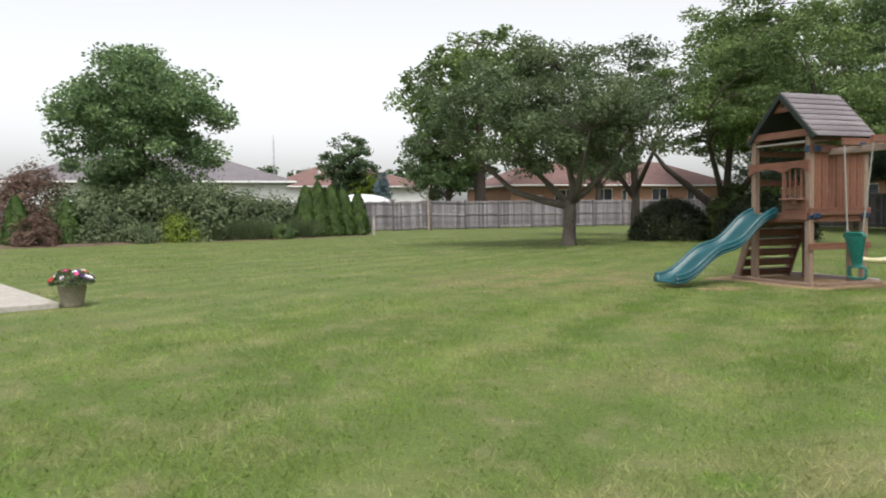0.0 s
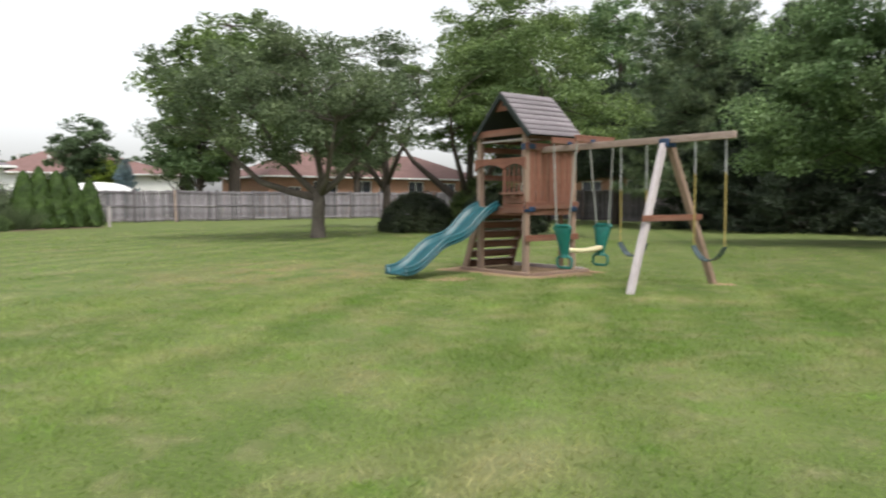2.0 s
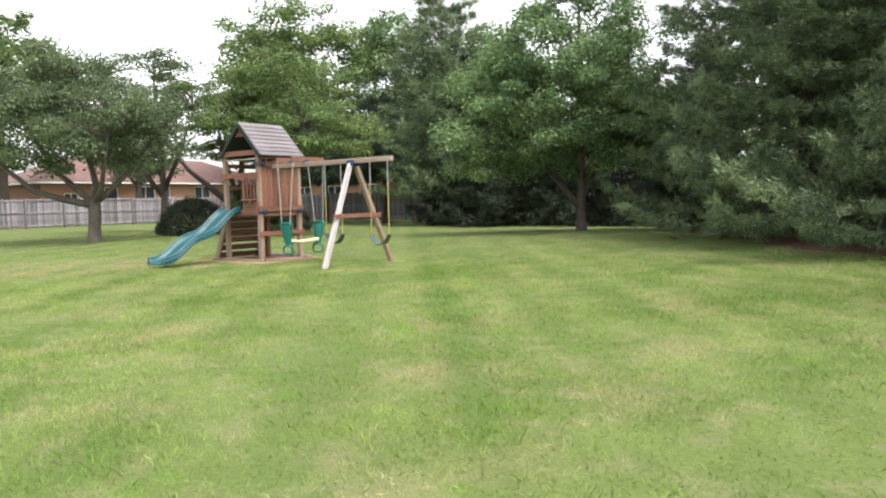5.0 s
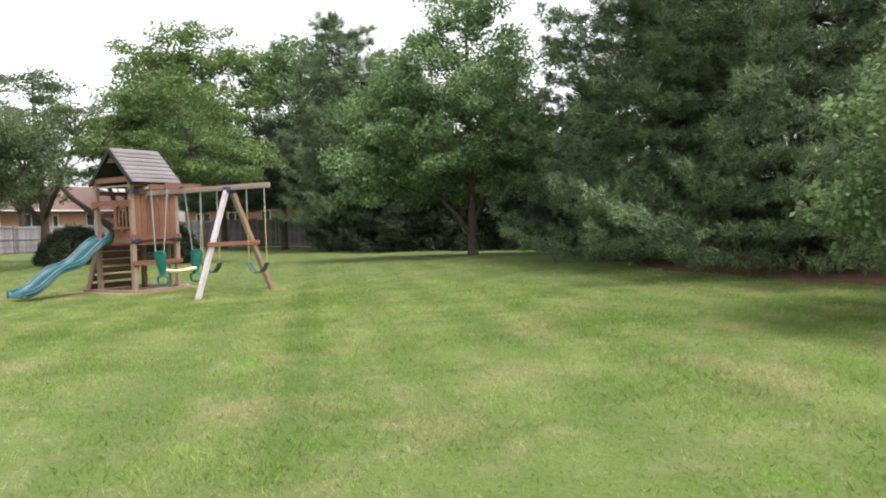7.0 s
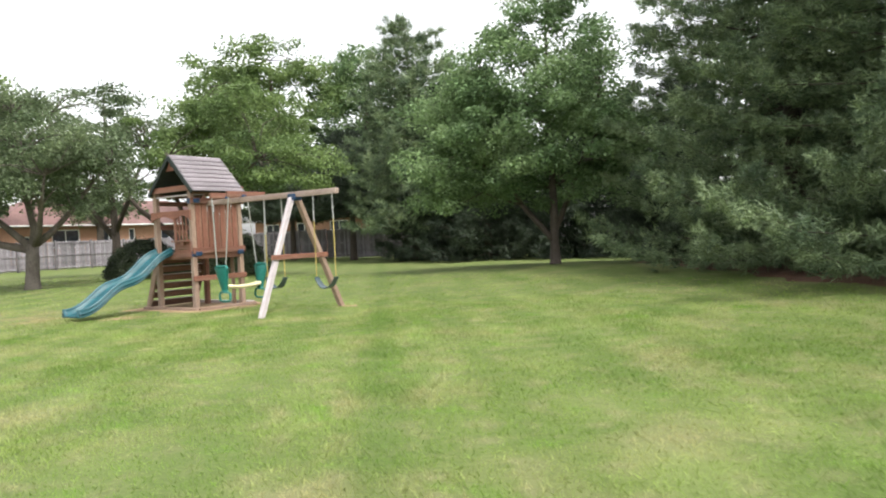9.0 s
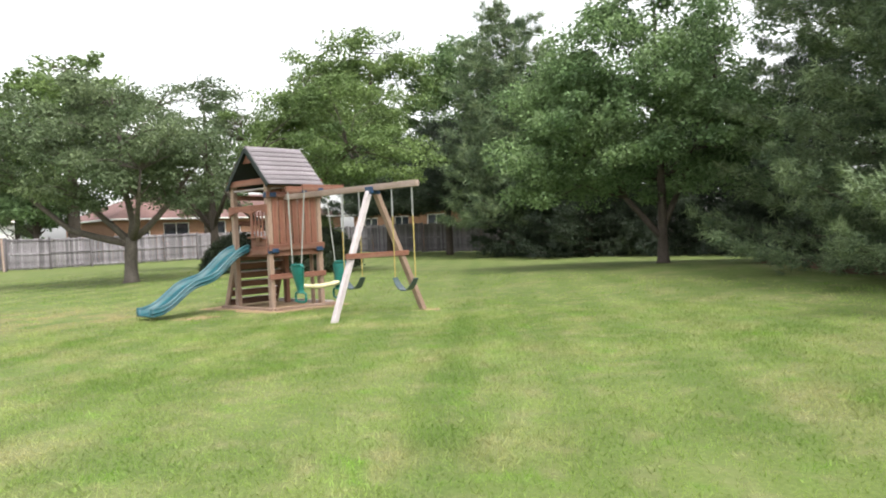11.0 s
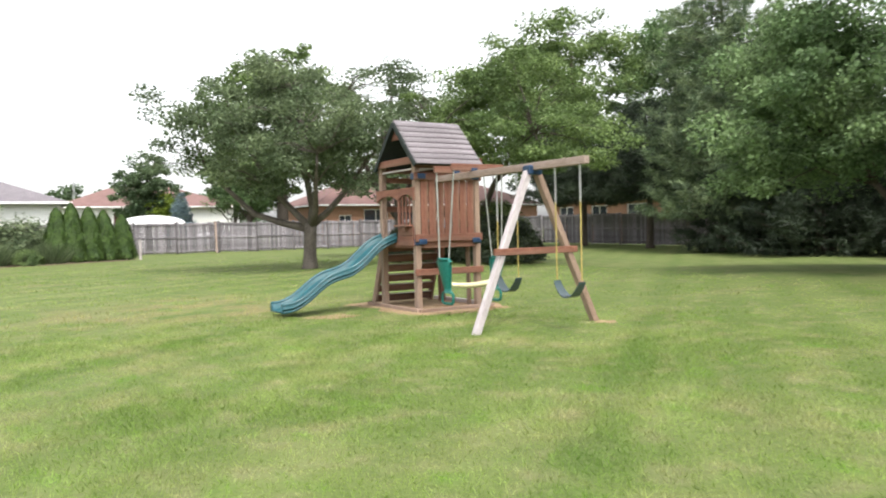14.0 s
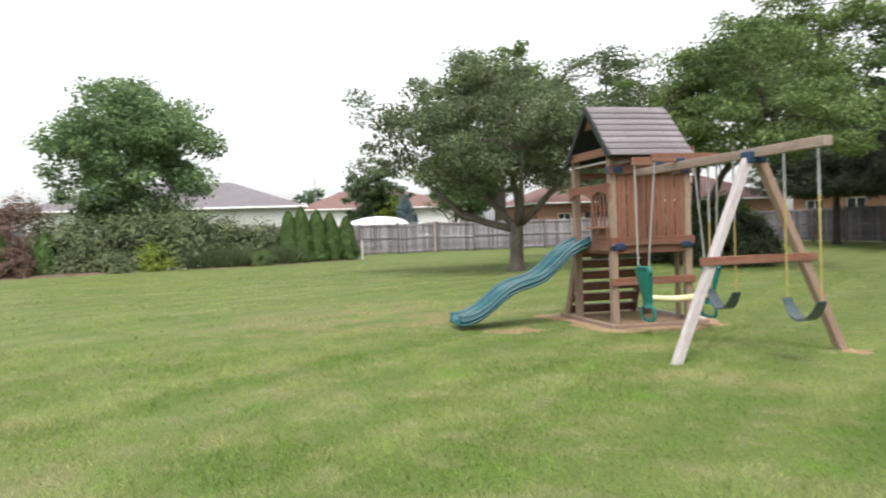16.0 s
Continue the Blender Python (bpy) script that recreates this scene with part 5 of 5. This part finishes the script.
def house(at, rz, w, d, eave, rise, wall, roof, label, openings, over=0.5, vents=()):
    """A one-storey house; its front faces local -y. openings: x, sill, width, height, kind on the front."""
    t = thing("house", at, label, "house", "", rz)
    th = 0.25
    cuts = sorted(openings)
    pieces, x = [], -w / 2
    for ox, sill, ow, oh, kind in cuts:
        x0, x1 = ox - ow / 2, ox + ow / 2
        if x0 > x:
            pieces.append(box_data(((x + x0) / 2, -d / 2 + th / 2, eave / 2 - 0.1), (x0 - x, th, eave + 0.2)))
        pieces.append(box_data((ox, -d / 2 + th / 2, (sill - 0.2) / 2), (ow, th, sill + 0.2)))
        pieces.append(box_data((ox, -d / 2 + th / 2, (sill + oh + eave) / 2), (ow, th, eave - sill - oh)))
        x = x1
    pieces.append(box_data(((x + w / 2) / 2, -d / 2 + th / 2, eave / 2 - 0.1), (w / 2 - x, th, eave + 0.2)))
    for piece in pieces:
        part("wall", piece, wall, t)
    part("wall", box_data((0, d / 2 - th / 2, eave / 2), (w, th, eave)), wall, t)
    for sx in (-1, 1):
        part("wall", box_data((sx * (w / 2 - th / 2), 0, eave / 2), (th, d - 2 * th, eave)), wall, t)
    for ox, sill, ow, oh, kind in cuts:
        y = -d / 2
        if kind == "door":
            part("door", box(ow, 0.06, oh, 0.01), DOOR_RED, t, "dark red door", pose(ox, y + 0.12, sill + oh / 2))
            continue
        win = part("window", box(ow - 0.02, 0.02, oh - 0.02, 0), GLASS, t, "dark window", pose(ox, y + 0.12, sill + oh / 2))
        fr = [box_data((s * (ow / 2 - 0.035), 0, 0), (0.07, 0.08, oh)) for s in (-1, 1)] + [box_data((0, 0, s * (oh / 2 - 0.035)), (ow - 0.14, 0.08, 0.07)) for s in (-1, 1)]
        if ow > 1.1:
            fr.append(box_data((0, 0, 0), (0.06, 0.07, oh - 0.14)))
        part("frame", join(fr), TRIM, win, "", pose(0, -0.04, 0))
        part("sill", box(ow + 0.1, 0.12, 0.05, 0.005), TRIM, win, "", pose(0, -0.10, -oh / 2 - 0.025))
    part("roof", hip_roof(w, d, rise, over), roof, t, "", pose(0, 0, eave))
    for sy in (-1, 1):
        part("gutter", box(w + 2 * over, 0.12, 0.14, 0.02), TRIM, t, "white gutter", pose(0, sy * (d / 2 + over + 0.05), eave - 0.06))
    for sx in (-1, 1):
        part("gutter", box(0.12, d + 2 * over, 0.14, 0.02), TRIM, t, "white gutter", pose(sx * (w / 2 + over + 0.05), 0, eave - 0.06))
    for vx, vy in vents:
        part("roof_vent", tube_data([(0, 0, 0), (0, 0, 0.5)], [0.12, 0.12], 8), TRIM, t, "", pose(vx, vy, eave + rise * 0.55))
    return t


house((-47.6, -9.8, 0.1), 90, 17.0, 9.0, 3.45, 2.0, SIDING, ROOF_GREY, "white-sided house with grey hip roof beyond the fence", [(-6.0, 1.0, 1.4, 1.1, "w"), (-2.0, 1.0, 1.4, 1.1, "w"), (2.0, 1.0, 1.4, 1.1, "w"), (6.5, 1.0, 1.4, 1.1, "w")])
house((-68.5, 8.0, 0.1), 90, 16.0, 11.0, 3.9, 2.2, SIDING, ROOF_RED, "white house with red-brown hip roof far beyond the fence", [(-6.8, 2.0, 0.7, 0.9, "w"), (-5.0, 2.0, 0.7, 0.9, "w"), (-3.0, 1.2, 0.9, 2.1, "door"), (-1.2, 2.2, 0.9, 1.2, "w"), (3.0, 2.0, 1.2, 1.2, "w")], 0.4, ((-5.0, -2.2), (-2.6, -2.6)))
house((-55.0, 31.0, 0.0), 90, 24.0, 10.0, 3.6, 2.5, BRICK, ROOF_RED, "orange brick house with red-brown roof behind the fence", [(-9.5, 1.2, 1.2, 1.5, "w"), (-6.5, 1.7, 2.4, 1.5, "w"), (-2.6, 1.9, 1.9, 1.4, "w"), (-0.4, 1.9, 0.6, 1.3, "w"), (3.5, 1.9, 1.8, 1.4, "w"), (7.5, 1.7, 1.8, 1.5, "w")])
house((-27.5, 36.0, 0.0), 0, 15.0, 8.0, 3.1, 1.9, BRICK, ROOF_RED, "orange brick house glimpsed behind the back fence", [(-5.5, 1.4, 1.6, 1.3, "w"), (-2.0, 1.4, 1.6, 1.3, "w"), (1.6, 1.4, 1.8, 1.3, "w"), (5.4, 1.4, 1.6, 1.3, "w")])


def car(at, rz, paint, label):
    t = thing("car", at, label, "car", "", rz)
    prof = [(-2.2, 0.35), (-2.25, 0.75), (-1.9, 0.95), (-1.35, 1.02), (-0.75, 1.42), (0.75, 1.46), (1.45, 1.05), (2.1, 0.98), (2.25, 0.7), (2.2, 0.35)]
    v, f, n = [], [], len(prof)
    for y, s in ((-0.86, 0), (-0.80, 0.0), (0.80, 0), (0.86, 0)):
        for x, z in prof:
            inset = 0.10 if z > 1.1 else 0
            v.append((x, y - math.copysign(inset, y), z if abs(y) < 0.85 else max(0.4, z - 0.05)))
    for k in range(3):
        for i in range(n - 1):
            f.append((k * n + i, k * n + i + 1, (k + 1) * n + i + 1, (k + 1) * n + i))
    f += [tuple(range(n - 1, -1, -1)), tuple(range(3 * n, 4 * n))]
    smooth(part("body", (v, f), paint, t))
    for sy in (-1, 1):
        part("side_window", box(1.7, 0.02, 0.30, 0.05), GLASS, t, "dark window", pose(0, sy * 0.775, 1.2))
    for x in (-1.4, 1.4):
        for sy in (-1, 1):
            w = part("wheel", tube_data([(0, -0.1, 0), (0, 0.1, 0)], [0.32, 0.32], 18), RUBBER, t, "", pose(x, sy * 0.8, 0.32))
            part("rim", tube_data([(0, -0.02, 0), (0, 0.02, 0)], [0.19, 0.19], 12), STEEL, w, "", pose(0, sy * 0.095, 0))


car((-43.8, 8.3, 0.12), 90, CAR_PAINT, "silver van parked beyond the fence")
car((-43.2, -0.6, 0.12), 90, CAR_PAINT, "dark silver van parked beyond the fence")


def canopy():
    t = thing("canopy_tent", (-47.5, 5.0, 0.12), "white domed canopy beyond the fence", "canopy")
    v, f, n = [], [], 20
    for k in range(7):
        q = k / 6
        for a in range(n):
            c = 2 * math.pi * a / n
            v.append((1.6 * math.cos(c) * math.cos(q * 1.5), 2.4 * math.sin(c) * math.cos(q * 1.5), 1.95 + 0.7 * math.sin(q * 1.5)))
    for k in range(6):
        f += [(k * n + a, k * n + (a + 1) % n, (k + 1) * n + (a + 1) % n, (k + 1) * n + a) for a in range(n)]
    smooth(part("cover", (v, f), CANVAS, t))
    for x, y in ((-1.1, -1.6), (1.1, -1.6), (-1.1, 1.6), (1.1, 1.6)):
        part("pole", tube_data([(x, y, -0.05), (x, y, 2.3)], [0.03, 0.03], 8), STEEL, t)


canopy()


def mast():
    t = thing("radio_mast", (-84.1, 3.4, 0), "thin grey lattice radio mast far off", "mast")
    legs = [(0.18 * math.cos(a), 0.18 * math.sin(a)) for a in (0, 2.094, 4.189)]
    for x, y in legs:
        part("leg", tube_data([(x, y, -0.1), (x * 0.4, y * 0.4, 11)], [0.03, 0.02], 5), STEEL, t)
    for k in range(12):
        z, s = 0.5 + k * 0.85, 1 - 0.055 * k
        pieces = []
        for i in range(3):
            (x0, y0), (x1, y1) = legs[i], legs[(i + 1) % 3]
            pieces.append(tube_data([(x0 * s, y0 * s, z), (x1 * s, y1 * s, z + 0.4)], [0.012, 0.012], 4))
        part("lattice", join(pieces), STEEL, t)


mast()
